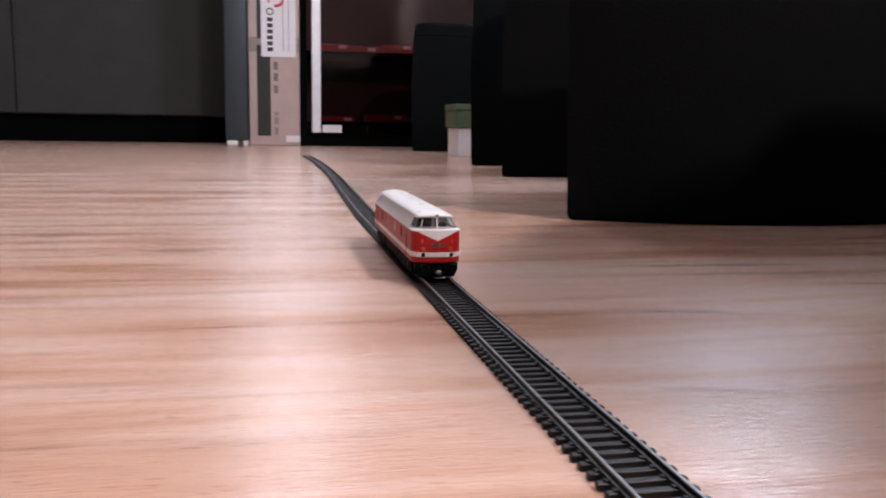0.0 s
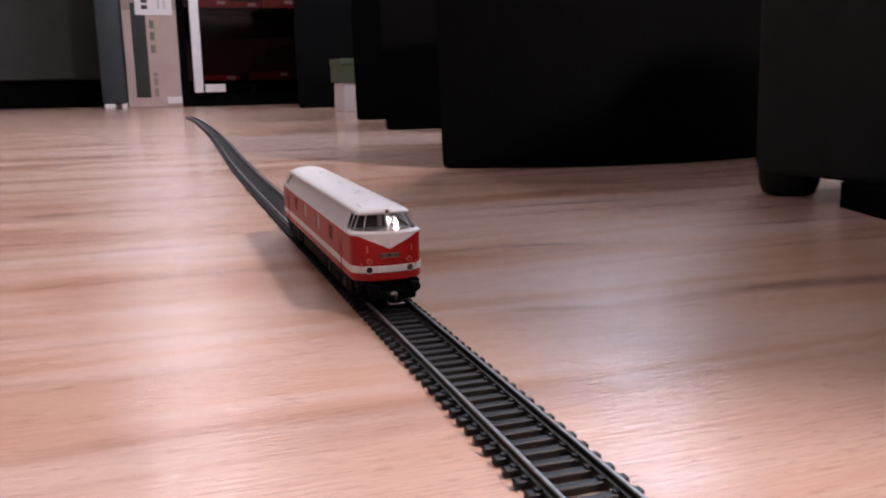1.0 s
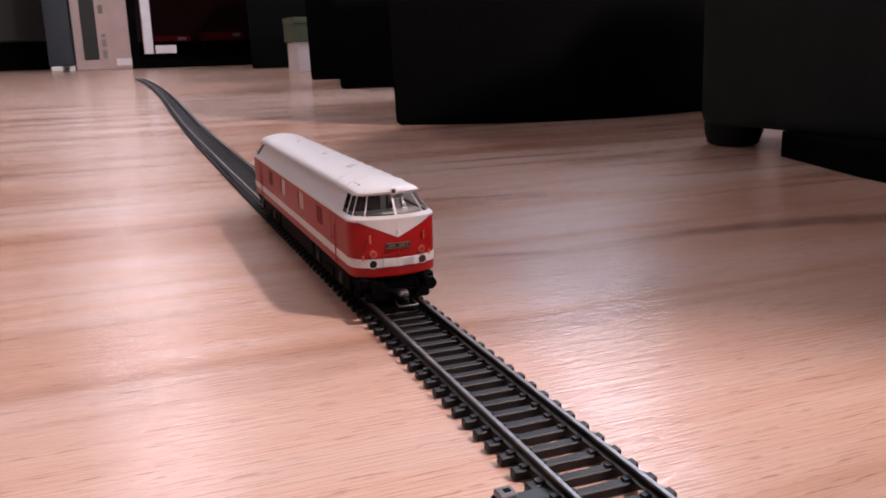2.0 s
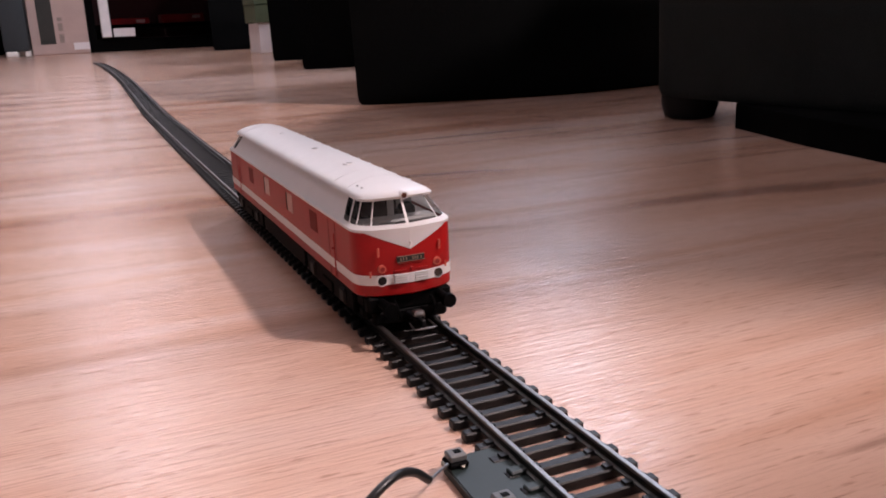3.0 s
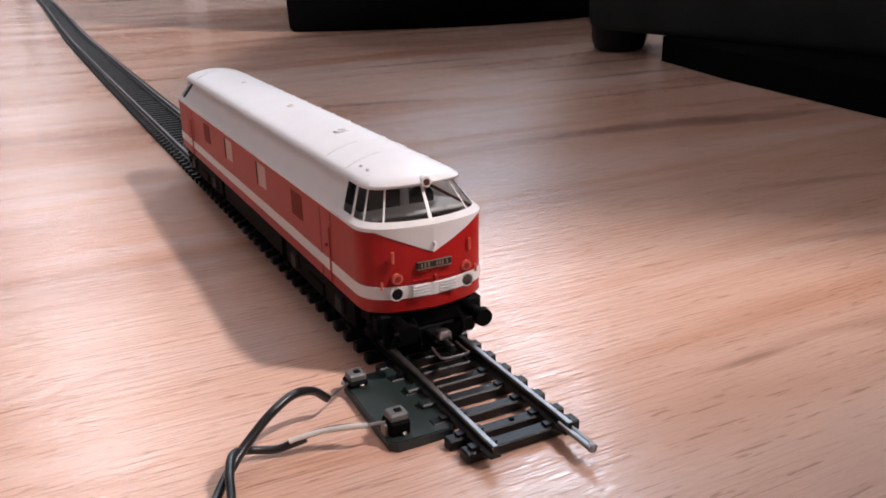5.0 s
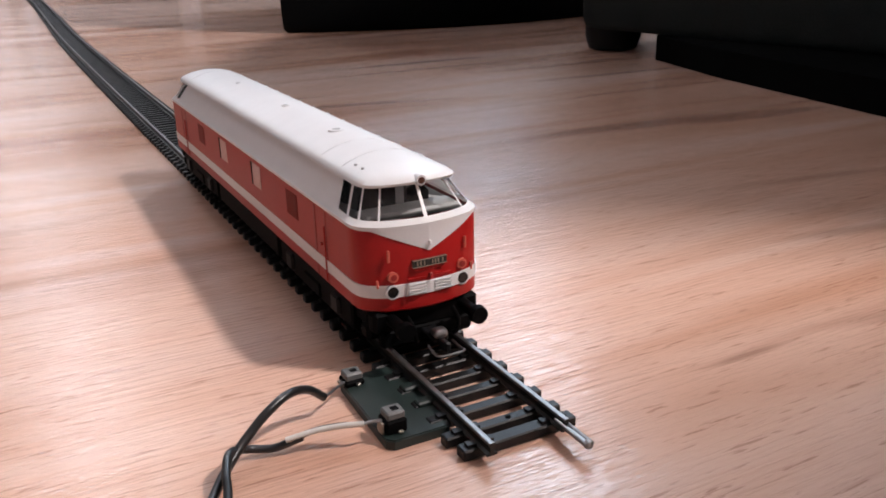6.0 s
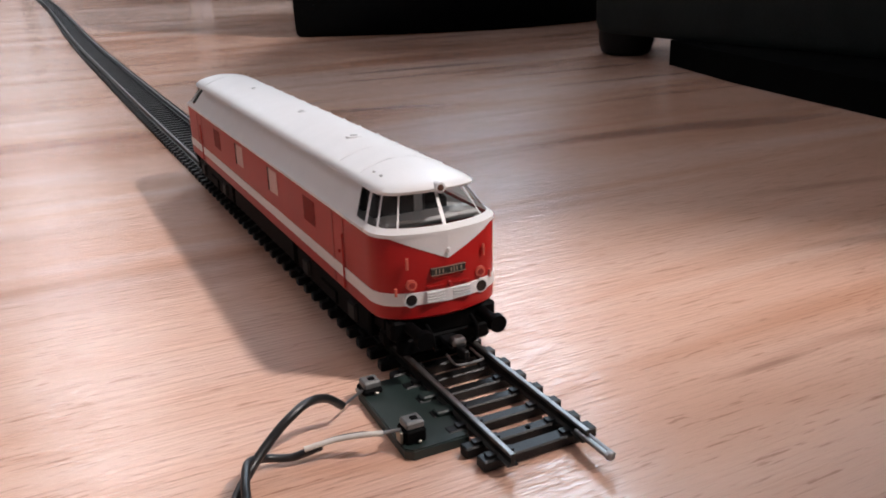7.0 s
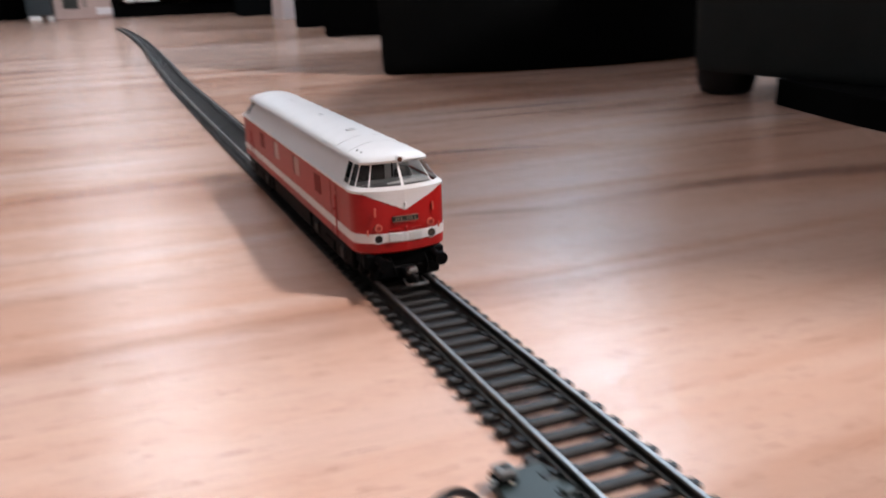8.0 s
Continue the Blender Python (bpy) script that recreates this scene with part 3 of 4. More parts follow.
def locomotive():
    t = thing("model_locomotive", "red and white model diesel locomotive with black underframe on the track", "model locomotive")
    # lower body
    lower = [(0.0146, HALF - 0.0006, 0.0036), (0.0152, HALF, 0.0030), (0.0335, HALF, 0.0030), (0.0340, HALF - 0.0002, 0.0032)]
    body = part("body", hull(lower, cap_low=True), M_RED, t, "glossy red lower body shell", smooth=True)
    # white stripe round the body
    stripe = [(0.0182, HALF + 0.00002, 0.0029), (0.0183, HALF + 0.00018, 0.0028), (0.0211, HALF + 0.00018, 0.0028), (0.0212, HALF + 0.00002, 0.0029)]
    part("stripe", hull(stripe), M_WHITE, t, "white stripe round the red body", smooth=True)
    # upper body with window openings in both cabs
    levels = [(0.0338, HALF + 0.0002, 0.0028), (0.0346, HALF + 0.0002, 0.0028), (0.0356, HALF - 0.0010, 0.0042), (0.0419, HALF - 0.0043, 0.0082), (0.0424, HALF - 0.0034, 0.0067),
              (0.0431, HALF - 0.0037, 0.0060), (0.0438, HALF - 0.0048, 0.0065), (0.0445, HALF - 0.0065, 0.0084), (0.0451, HALF - 0.0086, 0.0110), (0.0456, HALF - 0.0107, 0.0150), (0.0459, HALF - 0.0128, 0.020), (0.0461, 0.0, 0.03)]
    f = len(FRONT_X)
    panes = [(1, 2, 3, 4), (6, 7, 8), (10, 11, 12), (f + 1,)]
    cells = {(j, 2) for p in panes for j in p}
    far = {(N_COL - 1 - j, i) for j, i in cells}
    upper = part("roof", hull(levels, skip=cells | far), M_WHITE, t, "white upper body and rounded roof", smooth=True)
    for group in panes:
        for cols_used in (group, tuple(N_COL - 1 - j for j in group)):
            bm = hull(levels, only={(j, 2) for j in cols_used}, push=-0.0002)
            for s in (1, -1):
                keep = bmesh.new()
                me = bpy.data.meshes.new("pane")
                bm.to_mesh(me)
                keep.from_mesh(me)
                bmesh.ops.delete(keep, geom=[v for v in keep.verts if v.co.x * s < 0], context="VERTS")
                part("window", keep, M_PANE, upper, "clear cab window")
                bpy.data.meshes.remove(me)
            bm.free()
    # white V on each nose
    for end in (0, 1):
        bm = bmesh.new()
        cols = []
        for u in [k / 12 for k in range(-12, 13)]:
            x = 0.0126 * u
            w = abs(x) / HALF
            y = 0.0030 + 0.0014 * w + NOSE * (1 - (1 - w**3) ** (1 / 3)) - 0.00012
            y = LENGTH - y if end else y
            low = 0.0282 + 0.0056 * abs(u)
            cols.append([bm.verts.new((x, y, z)) for z in (low, 0.0340)] + [bm.verts.new((x, y + (-0.0003 if end else 0.0003), low))])
        for a, b in zip(cols, cols[1:]):
            bm.faces.new((a[0], b[0], b[1], a[1]))
            bm.faces.new((a[2], b[2], b[0], a[0]))
        part("nose_chevron", bm, M_WHITE, t, "white chevron on the red nose")
    # cab interiors and engine room
    part("interior", box(boxed(-0.0108, 0.0010, 0.026, LENGTH - 0.026, 0.0340, 0.0430, bevel=0.001), 0.0010, 0.0108, 0.055, LENGTH - 0.026, 0.0340, 0.0430, bevel=0.001), M_BLACK, t, "dark inner block behind the windows")
    part("cab_floor", boxed(-0.0135, 0.0135, 0.012, LENGTH - 0.012, 0.0334, 0.0341), M_SHADOWGREY, t)
    for s in (0, 1):
        d = (lambda y: LENGTH - y) if s else (lambda y: y)
        y0, y1 = sorted((d(0.010), d(0.0165)))
        part("control_desk", boxed(-0.0118, 0.0118, y0, y1, 0.0342, 0.0356, bevel=0.0005), M_SHADOWGREY, t)
        y0, y1 = sorted((d(0.0165), d(0.0225)))
        part("cab_partition", boxed(-0.0106, 0.0015, y0, y1, 0.0342, 0.0416, bevel=0.0005), M_BLACK, t)
        part("cab_wall", boxed(0.0002, 0.0100, *sorted((d(0.0262), d(0.0270))), 0.0342, 0.0416), M_CABGREY, t, "pale grey cab back wall")
        part("cab_wall", boxed(-0.0016, 0.0004, *sorted((d(0.0160), d(0.0164))), 0.0342, 0.0412), M_CABGREY, t, "pale grey strip of the cab bulkhead")
        seat = [(0.0062 + 0.0030 * math.cos(w), d(0.0215) + 0.0024 * math.sin(w)) for w in (2 * math.pi * k / 16 for k in range(16))]
        part("driver_seat", footprint_block(seat, [(0.0342, 0.0), (0.0362, 0.0), (0.0374, 0.0010), (0.0378, 0.0018)]), M_BLACK, t, "black driver's seat", smooth=True)
        ends(t, d, s)
    sides(t)
    roof_details(t)
    underframe(t)
    return t


def nose_y(x, z_extra=0.0):
    w = min(0.99, abs(x) / HALF)
    return 0.0030 + 0.0014 * w + NOSE * (1 - (1 - w**3) ** (1 / 3)) - z_extra


def disc(x, z, r, depth, y, d, n=20):
    return rod(bmesh.new(), (x, d(y), z), (x, d(y - depth), z), r, n=n)


def ends(t, d, rear):
    """Lamps, plate, grilles, handrails, buffers and coupling of one nose."""
    # top lamp on the roof brow
    lamp = part("top_lamp", disc(0, 0.0433, 0.0012, 0.0019, 0.0077, d), M_WHITE, t, "round top headlamp", smooth=True)
    part("lens", disc(0, 0.0433, 0.00075, 0.0002, 0.0058, d), M_LAMPBACK, lamp)
    for s in (-1, 1):
        x = s * 0.0087
        lamp = part("headlamp", disc(x, 0.0196, 0.00165, 0.0011, nose_y(x) + 0.0006, d), M_WHITE, t, "white ringed headlamp", smooth=True)
        part("lens", disc(x, 0.0196, 0.00130, 0.0002, nose_y(x) - 0.0004, d), M_LENS, lamp)
        lamp = part("tail_lamp", disc(x - s * 0.0002, 0.0231, 0.0012, 0.0009, nose_y(x) + 0.0002, d), M_TAIL_GLINT, t, "small pale red tail lamp ring", smooth=True)
        part("lens", disc(x - s * 0.0002, 0.0231, 0.0007, 0.0002, nose_y(x) - 0.00065, d), M_DARKRED, lamp)
        # ribbed grille beside the middle
        gx = s * 0.0032
        y0, y1 = sorted((d(nose_y(gx) - 0.0003), d(nose_y(gx) + 0.0004)))
        g = part("grille", boxed(gx - 0.0022, gx + 0.0022, y0, y1, 0.0184, 0.0212), M_WHITE, t, "white ribbed ventilation grille")
        for z in (0.0188, 0.0195, 0.0202, 0.0209):
            y0, y1 = sorted((d(nose_y(gx) - 0.0007), d(nose_y(gx) - 0.0002)))
            part("rib", boxed(gx - 0.0021, gx + 0.0021, y0, y1, z - 0.00016, z + 0.00016), M_WHITE, g)
        y0, y1 = sorted((d(nose_y(gx) - 0.0004), d(nose_y(gx) + 0.0003)))
        part("step_ledge", boxed(gx - 0.0020, gx + 0.0020, y0, y1, 0.0220, 0.0223), M_RED, t)
        # handrails and lamp irons, their highlights put in as pale red
        hx = s * 0.0094
        part("handrail", rod(bmesh.new(), (hx, d(nose_y(hx) - 0.0006), 0.0268), (hx, d(nose_y(hx) - 0.0006), 0.0294), 0.00034, n=8), M_TAIL_GLINT, t)
        sx = s * 0.0117
        part("lamp_iron", rod(bmesh.new(), (sx, d(nose_y(sx) - 0.0004), 0.0207), (sx, d(nose_y(sx) - 0.0004), 0.0224), 0.0003, n=8), M_TAIL_GLINT, t)
        # buffers
        bx = s * 0.0090
        b = part("buffer", rod(bmesh.new(), (bx, d(0.0055), 0.0128), (bx, d(-0.0020), 0.0128), 0.0014, n=16), M_BLACK, t, "black buffer", smooth=True)
        part("buffer_head", rod(bmesh.new(), (bx, d(-0.0018), 0.0128), (bx, d(-0.0034), 0.0128), 0.0022, 0.0020, n=24), M_BLACK, b, smooth=True)
        part("brake_hose", tube(bmesh.new(), smooth_line([(s * 0.0056, d(0.0035), 0.0132), (s * 0.0056, d(0.0008), 0.0118), (s * 0.0052, d(0.0004), 0.0092), (s * 0.0046, d(0.0014), 0.0078)], 5), 0.0005, 8), M_BLACK, t, smooth=True)
    # plate: dark field with pale bars for its figures
    y0, y1 = sorted((d(nose_y(0.004) - 0.0006), d(nose_y(0.004) + 0.0008)))
    plate = part("number_plate", boxed(-0.0042, 0.0042, y0, y1, 0.0247, 0.0264, bevel=0.0001), M_PLATE, t, "dark number plate with pale raised bars")
    rim_y = sorted((d(nose_y(0.004) - 0.00075), d(nose_y(0.004) - 0.0005)))
    for x in (-0.0031, -0.0023, -0.0014, 0.0006, 0.0013, 0.0020, 0.0031):
        part("bar", boxed(x - 0.00016, x + 0.00016, *rim_y, 0.0251, 0.0260), M_PLATELINE, plate)
    for z in (0.02475, 0.02635):
        part("rim", boxed(-0.0042, 0.0042, *rim_y, z - 0.00007, z + 0.00007), M_PLATELINE, plate)
    y0, y1 = sorted((d(0.0022), d(0.0034)))
    part("emblem", boxed(-0.00035, 0.00035, y0, y1, 0.0296, 0.0307, bevel=0.0002), M_WHITE, t)
    part("centre_ridge", boxed(-0.0003, 0.0003, y0, y1, 0.0218, 0.0230, bevel=0.0001), M_RED, t)
    y0, y1 = sorted((d(0.00285), d(0.0034)))
    part("ledge", boxed(-0.0036, 0.0036, y0, y1, 0.0239, 0.0241), M_RED, t)
    # buffer beam
    y0, y1 = sorted((d(0.0050), d(0.0090)))
    part("buffer_beam", boxed(-0.0132, 0.0132, y0, y1, 0.0095, 0.0147, bevel=0.0008), M_BLACK, t, "black buffer beam")
    part("skirt", boxed(-0.0135, 0.0135, *sorted((d(0.0085), d(0.013))), 0.0068, 0.0110, bevel=0.001), M_BLACK, t)
    part("pilot", boxed(-0.0116, 0.0116, *sorted((d(0.0048), d(0.0076))), 0.0058, 0.0102, bevel=0.0008), M_BLACK, t, "black pilot plate between the buffers and rails")
    # coupling: plate, hook and wire loop
    c = part("coupling", boxed(-0.0019, 0.0019, *sorted((d(-0.0015), d(0.008))), 0.0080, 0.0092, bevel=0.0003), M_DARKGREY, t, "dark coupling with a steel blade and loop")
    part("blade", boxed(-0.0017, 0.0017, *sorted((d(-0.0022), d(0.0010))), 0.0088, 0.0108, bevel=0.0008, seg=2), M_STEEL, c, "bright steel coupling blade")
    part("hook", boxed(-0.0007, 0.0007, *sorted((d(-0.0050), d(-0.0012))), 0.0066, 0.0090, bevel=0.0003), M_DARKGREY, c)
    loop = [(-0.0030, d(-0.0010), 0.0074), (-0.0032, d(-0.0045), 0.0070), (-0.0030, d(-0.0066), 0.0072), (0, d(-0.0070), 0.0072), (0.0030, d(-0.0066), 0.0072), (0.0032, d(-0.0045), 0.0070), (0.0030, d(-0.0010), 0.0074)]
    part("loop", tube(bmesh.new(), smooth_line(loop, 5), 0.00028, 8), M_STEEL, c, "bent wire coupling loop", smooth=True)


def sides(t):
    """Doors, windows and louvres on both flanks."""
    for s in (-1, 1):
        x = s * HALF
        xa, xb = sorted((x - s * 0.0002, x + s * 0.00012))
        for yc in (0.0305, LENGTH - 0.0305):
            for y in (yc - 0.0036, yc + 0.0036):
                part("door_gap", boxed(xa, xb + (0.0001 if s > 0 else 0), y - 0.0005, y + 0.0005, 0.0155, 0.0332), M_DARKRED, t, "dark door joint")
            part("handrail", rod(bmesh.new(), (x + s * 0.0008, yc - 0.0049, 0.0165), (x + s * 0.0008, yc - 0.0049, 0.0300), 0.00022, n=6), M_RED, t)
            part("door_handle", boxed(*sorted((x, x + s * 0.0006)), yc - 0.0012, yc - 0.0004, 0.0242, 0.0248), M_RED, t)
        for yc, kind in ((0.0515, 1), (0.0835, 0), (0.1215, 0), (0.1535, 1)):
            if kind:
                part("panel", boxed(xa, xb, yc - 0.0044, yc + 0.0044, 0.0254, 0.0320), M_PANEL, t, "flat darker red panel in a window opening")
            else:
                part("side_window", boxed(xa, xb, yc - 0.0042, yc + 0.0042, 0.0256, 0.0324), M_WINDOW, t, "pale pinkish glazed side window")
                part("window_post", boxed(*sorted((x, x + s * 0.00025)), yc + 0.0042, yc + 0.0050, 0.0256, 0.0324), M_BLACK, t)


def roof_details(t):
    """Fan hatches, exhausts, rivet line and panel seams on the roof."""
    for y, r in ((0.0535, 0.0023), (0.096, 0.0014), (0.150, 0.0010)):
        h = part("roof_hatch", rod(bmesh.new(), (-0.0010, y, 0.0448), (-0.0010, y, 0.0463), r, r * 0.9, n=20), M_WHITE, t, "round white roof hatch", smooth=True)
        part("opening", rod(bmesh.new(), (-0.0010, y, 0.0461), (-0.0010, y, 0.04634), r * 0.5, n=16), M_SHADOWGREY, h)
    for y in (0.0265, 0.040, LENGTH - 0.0265):
        bm = bmesh.new()
        pts = [Vector((x, y, z)) for x, z in ((-0.0103, 0.04335), (-0.0087, 0.0442), (-0.0066, 0.0449), (-0.0045, 0.0455), (-0.0024, 0.0459), (0.0024, 0.0459), (0.0045, 0.0455), (0.0066, 0.0449), (0.0087, 0.0442), (0.0103, 0.04335))]
        part("roof_seam", tube(bm, smooth_line(pts, 3), 0.00010, 6), M_WHITE, t)
    for k in range(12):
        y = 0.022 + k * 0.0125
        part("roof_rivet", boxed(0.0078, 0.0086, y - 0.0006, y + 0.0006, 0.0436, 0.0447, bevel=0.0003), M_WHITE, t)
    for y in (0.0185, 0.0225):
        part("roof_rivet", boxed(-0.0086, -0.0080, y - 0.0004, y + 0.0004, 0.0436, 0.04455, bevel=0.0001), M_SHADOWGREY, t)


def underframe(t):
    part("chassis", boxed(-0.0128, 0.0128, 0.010, LENGTH - 0.010, 0.0098, 0.0150, bevel=0.0006), M_BLACK, t, "black chassis")
    part("fuel_tank", boxed(-0.0140, 0.0140, 0.072, LENGTH - 0.072, 0.0066, 0.0146, bevel=0.0010), M_BLACK, t, "black fuel tank")
    for yc in (0.043, LENGTH - 0.043):
        b = part("bogie", boxed(-0.0100, 0.0100, yc - 0.020, yc + 0.020, 0.0085, 0.0128, bevel=0.0005), M_BLACK, t, "black two-axle bogie")
        for s in (-1, 1):
            bm = boxed(*sorted((s * 0.0112, s * 0.0140)), yc - 0.0265, yc + 0.0265, 0.0066, 0.0140, bevel=0.0005)
            box(bm, *sorted((s * 0.0115, s * 0.0145)), yc - 0.006, yc + 0.006, 0.0072, 0.0112, bevel=0.0005)
            part("side_frame", bm, M_BLACK, b)
            for dy in (-0.0172, 0.0172):
                part("axle_box", boxed(*sorted((s * 0.0128, s * 0.0149)), yc + dy - 0.0026, yc + dy + 0.0026, 0.0078, 0.0126, bevel=0.0006), M_DARKGREY, b)
                part("step", boxed(*sorted((s * 0.0126, s * 0.0150)), yc + dy * 1.38 - 0.0018, yc + dy * 1.38 + 0.0018, 0.0066, 0.0074), M_BLACK, b)
        for dy in (-0.0172, 0.0172):
            for s in (-1, 1):
                bm = rod(bmesh.new(), (s * 0.0070, yc + dy, RAIL_TOP + 0.0057), (s * 0.0094, yc + dy, RAIL_TOP + 0.0057), 0.0057, n=28)
                rod(bm, (s * 0.0064, yc + dy, RAIL_TOP + 0.0057), (s * 0.0070, yc + dy, RAIL_TOP + 0.0057), 0.0065, n=28)
                part("wheel", bm, M_DARKGREY, b, smooth=True)


M_PANEL = material("dark_red_panel", (0.17, 0.004, 0.004), 0.5, spec=0.1, vary=0.08, scale=200)
M_WINDOW = material("pinkish_glazing", (0.42, 0.18, 0.165), 0.3, vary=0.1, scale=200, coat=0.4)
# Pale red of the tail lamp rings; also the painted highlight on handrails.
M_TAIL_GLINT = material("pale_red_plastic_and_glint", (0.60, 0.13, 0.09), 0.35, vary=0.08, scale=200)
M_CABGREY = material("pale_grey_cab_plastic", (0.38, 0.385, 0.39), 0.5, vary=0.08, scale=200)
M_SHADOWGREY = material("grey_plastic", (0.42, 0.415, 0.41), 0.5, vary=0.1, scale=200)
LOCO = locomotive()


# ---------------------------------------------------------------- chairs
def moved(bm, m):
    bmesh.ops.transform(bm, verts=bm.verts[:], matrix=m)
    return bm


def slab(profile, x0, x1, bevel, m):
    """A padded slab: the (y, z) profile drawn out from x0 to x1, with rounded edges."""
    bm = bmesh.new()
    a, b = [[bm.verts.new((x, y, z)) for y, z in profile] for x in (x0, x1)]
    n = len(profile)
    for j in range(n):
        bm.faces.new((a[j], a[(j + 1) % n], b[(j + 1) % n], b[j]))
    bm.faces.new(a[::-1])
    bm.faces.new(b)
    rim = [e for e in bm.edges if abs(e.verts[0].co.x - e.verts[1].co.x) < 1e-6]
    bmesh.ops.bevel(bm, geom=rim, offset=bevel, segments=3, profile=0.5, affect="EDGES")
    return moved(bm, m)


def grey_armchair():
    t = thing("armchair", "dark charcoal fabric armchair on short black feet, standing on the floor", "armchair", "pair of charcoal armchairs")
    out = rounded_rect(0.372, 1.05, -0.185, 0.508, 0.030)
    c, k = math.cos(radians(7)), math.sin(radians(7))
    out = [(0.372 + c * (x - 0.372) - k * (y - 0.508), 0.508 + k * (x - 0.372) + c * (y - 0.508)) for x, y in out]
    part("base", footprint_block(out, [(0.0190, 0.005), (0.021, 0.002), (0.026, 0.0), (0.27, -0.004), (0.295, -0.001), (0.300, 0.008)]), M_CHAIR, t, "charcoal fabric covered base", smooth=True)
    # Slab added to draw the dark wedge of shade beside the chair base.
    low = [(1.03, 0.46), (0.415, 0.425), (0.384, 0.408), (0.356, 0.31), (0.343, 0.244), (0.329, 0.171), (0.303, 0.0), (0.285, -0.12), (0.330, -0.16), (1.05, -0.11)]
    part("underblock", footprint_block(low, [(0.0, 0.0), (0.0188, 0.0)]), M_PLINTH_SHADE, t, "low black slab standing in for the shade under the base")
    turn = Matrix.Translation((0.372, 0.508, 0)) @ Matrix.Rotation(radians(4), 4, "Z") @ Matrix.Translation((-0.372, -0.508, 0))
    profile = [(-0.188, 0.302), (-0.194, 0.62), (-0.182, 0.680), (-0.145, 0.712), (-0.080, 0.706), (0.08, 0.625), (0.24, 0.520), (0.38, 0.430), (0.47, 0.380), (0.503, 0.345), (0.508, 0.302)]
    for x0, x1 in ((0.368, 0.498), (0.925, 1.055)):
        part("armrest", slab(profile, x0, x1, 0.014, turn), M_CHAIR, t, "sloping padded armrest", smooth=True)
    seat = rounded_rect(0.506, 0.917, -0.02, 0.50, 0.04)
    part("seat", moved(footprint_block(seat, [(0.301, 0.012), (0.315, 0.0), (0.37, 0.0), (0.395, 0.02)]), turn), M_CHAIR, t, smooth=True)
    back = rounded_rect(0.506, 0.917, -0.186, -0.03, 0.03)
    part("backrest", moved(footprint_block(back, [(0.301, 0.012), (0.315, 0.0), (0.655, 0.0), (0.685, 0.02)]), turn), M_CHAIR, t, smooth=True)
    for x, y in ((0.402, 0.484), (1.01, 0.484), (0.412, -0.150), (1.01, -0.150)):
        out = [(x + 0.0235 * math.cos(w), y + 0.024 * math.sin(w)) for w in (2 * math.pi * k / 24 for k in range(24))]
        part("foot", footprint_block(out, [(0.0, 0.008), (0.002, 0.003), (0.012, 0.0), (0.0200, 0.0)]), M_FOOT, t, "short rounded black foot", smooth=True)
    # Unseen second armchair, added to cast shade over the near right floor.
    copy_thing(t, pose(1.455, -0.440, 0, 0, 0, 180))


grey_armchair()


def black_seat(x0, x1, y0, y1, bow, lean, high, label):
    """A black leather seat block whose near side is bowed outwards."""
    t = thing("pouffe", label, "pouffe", "row of black leather seats")
    out = []
    n = 18
    for k in range(n + 1):
        u = k / n
        out.append((x0 + (x1 - x0) * u, y0 - bow * math.sin(math.pi * u) ** 0.9))
    d = y1 - y0
    for x, y in ((x1 + 0.01, y0 + 0.3 * d), (x1 - 0.01, y1 - 0.1 * d), (x1 - 0.06, y1), (x0 + lean * d + 0.05, y1), (x0 + lean * d, y1 - 0.06 * d), (x0 + lean * d * 0.5, y0 + d * 0.48), (x0 + lean * d * 0.15, y0 + d * 0.12)):
        out.append((x, y))
    part("cover", footprint_block(out, [(0.0, 0.006), (0.004, 0.001), (0.012, 0.0), (high * 0.5, -0.006), (high - 0.05, 0.0), (high - 0.012, 0.012), (high, 0.05)]), M_LEATHER, t, "black leather cover", smooth=True)
    seam = smooth_line([Vector((x, y, high - 0.05)) for x, y in out], 1)
    part("seam", tube(bmesh.new(), seam, 0.003, 8), M_LEATHER, t, smooth=True)


black_seat(0.213, 0.72, 0.818, 1.28, 0.075, 0.42, 0.44, "large black leather pouffe with a bowed front, standing on the floor")
black_seat(0.363, 0.86, 1.64, 2.02, 0.02, 0.34, 0.48, "black leather pouffe in a row with others")
black_seat(0.419, 0.95, 2.16, 2.58, 0.02, 0.32, 0.52, "black leather pouffe in a row with others")
black_seat(0.478, 1.00, 3.50, 4.00, 0.01, 0.24, 0.53, "black leather pouffe beside the glass cabinet")


def small_boxes():
    t = thing("storage_box", "plain white cardboard box on the floor", "box")
    part("carton", boxed(0.532, 0.70, 2.85, 3.02, 0.0, 0.0985, bevel=0.002), M_PAPER, t)
    part("flap", boxed(0.533, 0.699, 2.851, 2.935, 0.0985, 0.1000), M_PAPER, t)
    t = thing("storage_box", "muted green cardboard box lying on a white box", "box")
    part("carton", boxed(0.523, 0.71, 2.845, 3.03, 0.1002, 0.160, bevel=0.002), M_GREEN, t)
    part("lid", boxed(0.521, 0.712, 2.843, 3.032, 0.1602, 0.1815, bevel=0.0015), M_GREEN, t)


small_boxes()


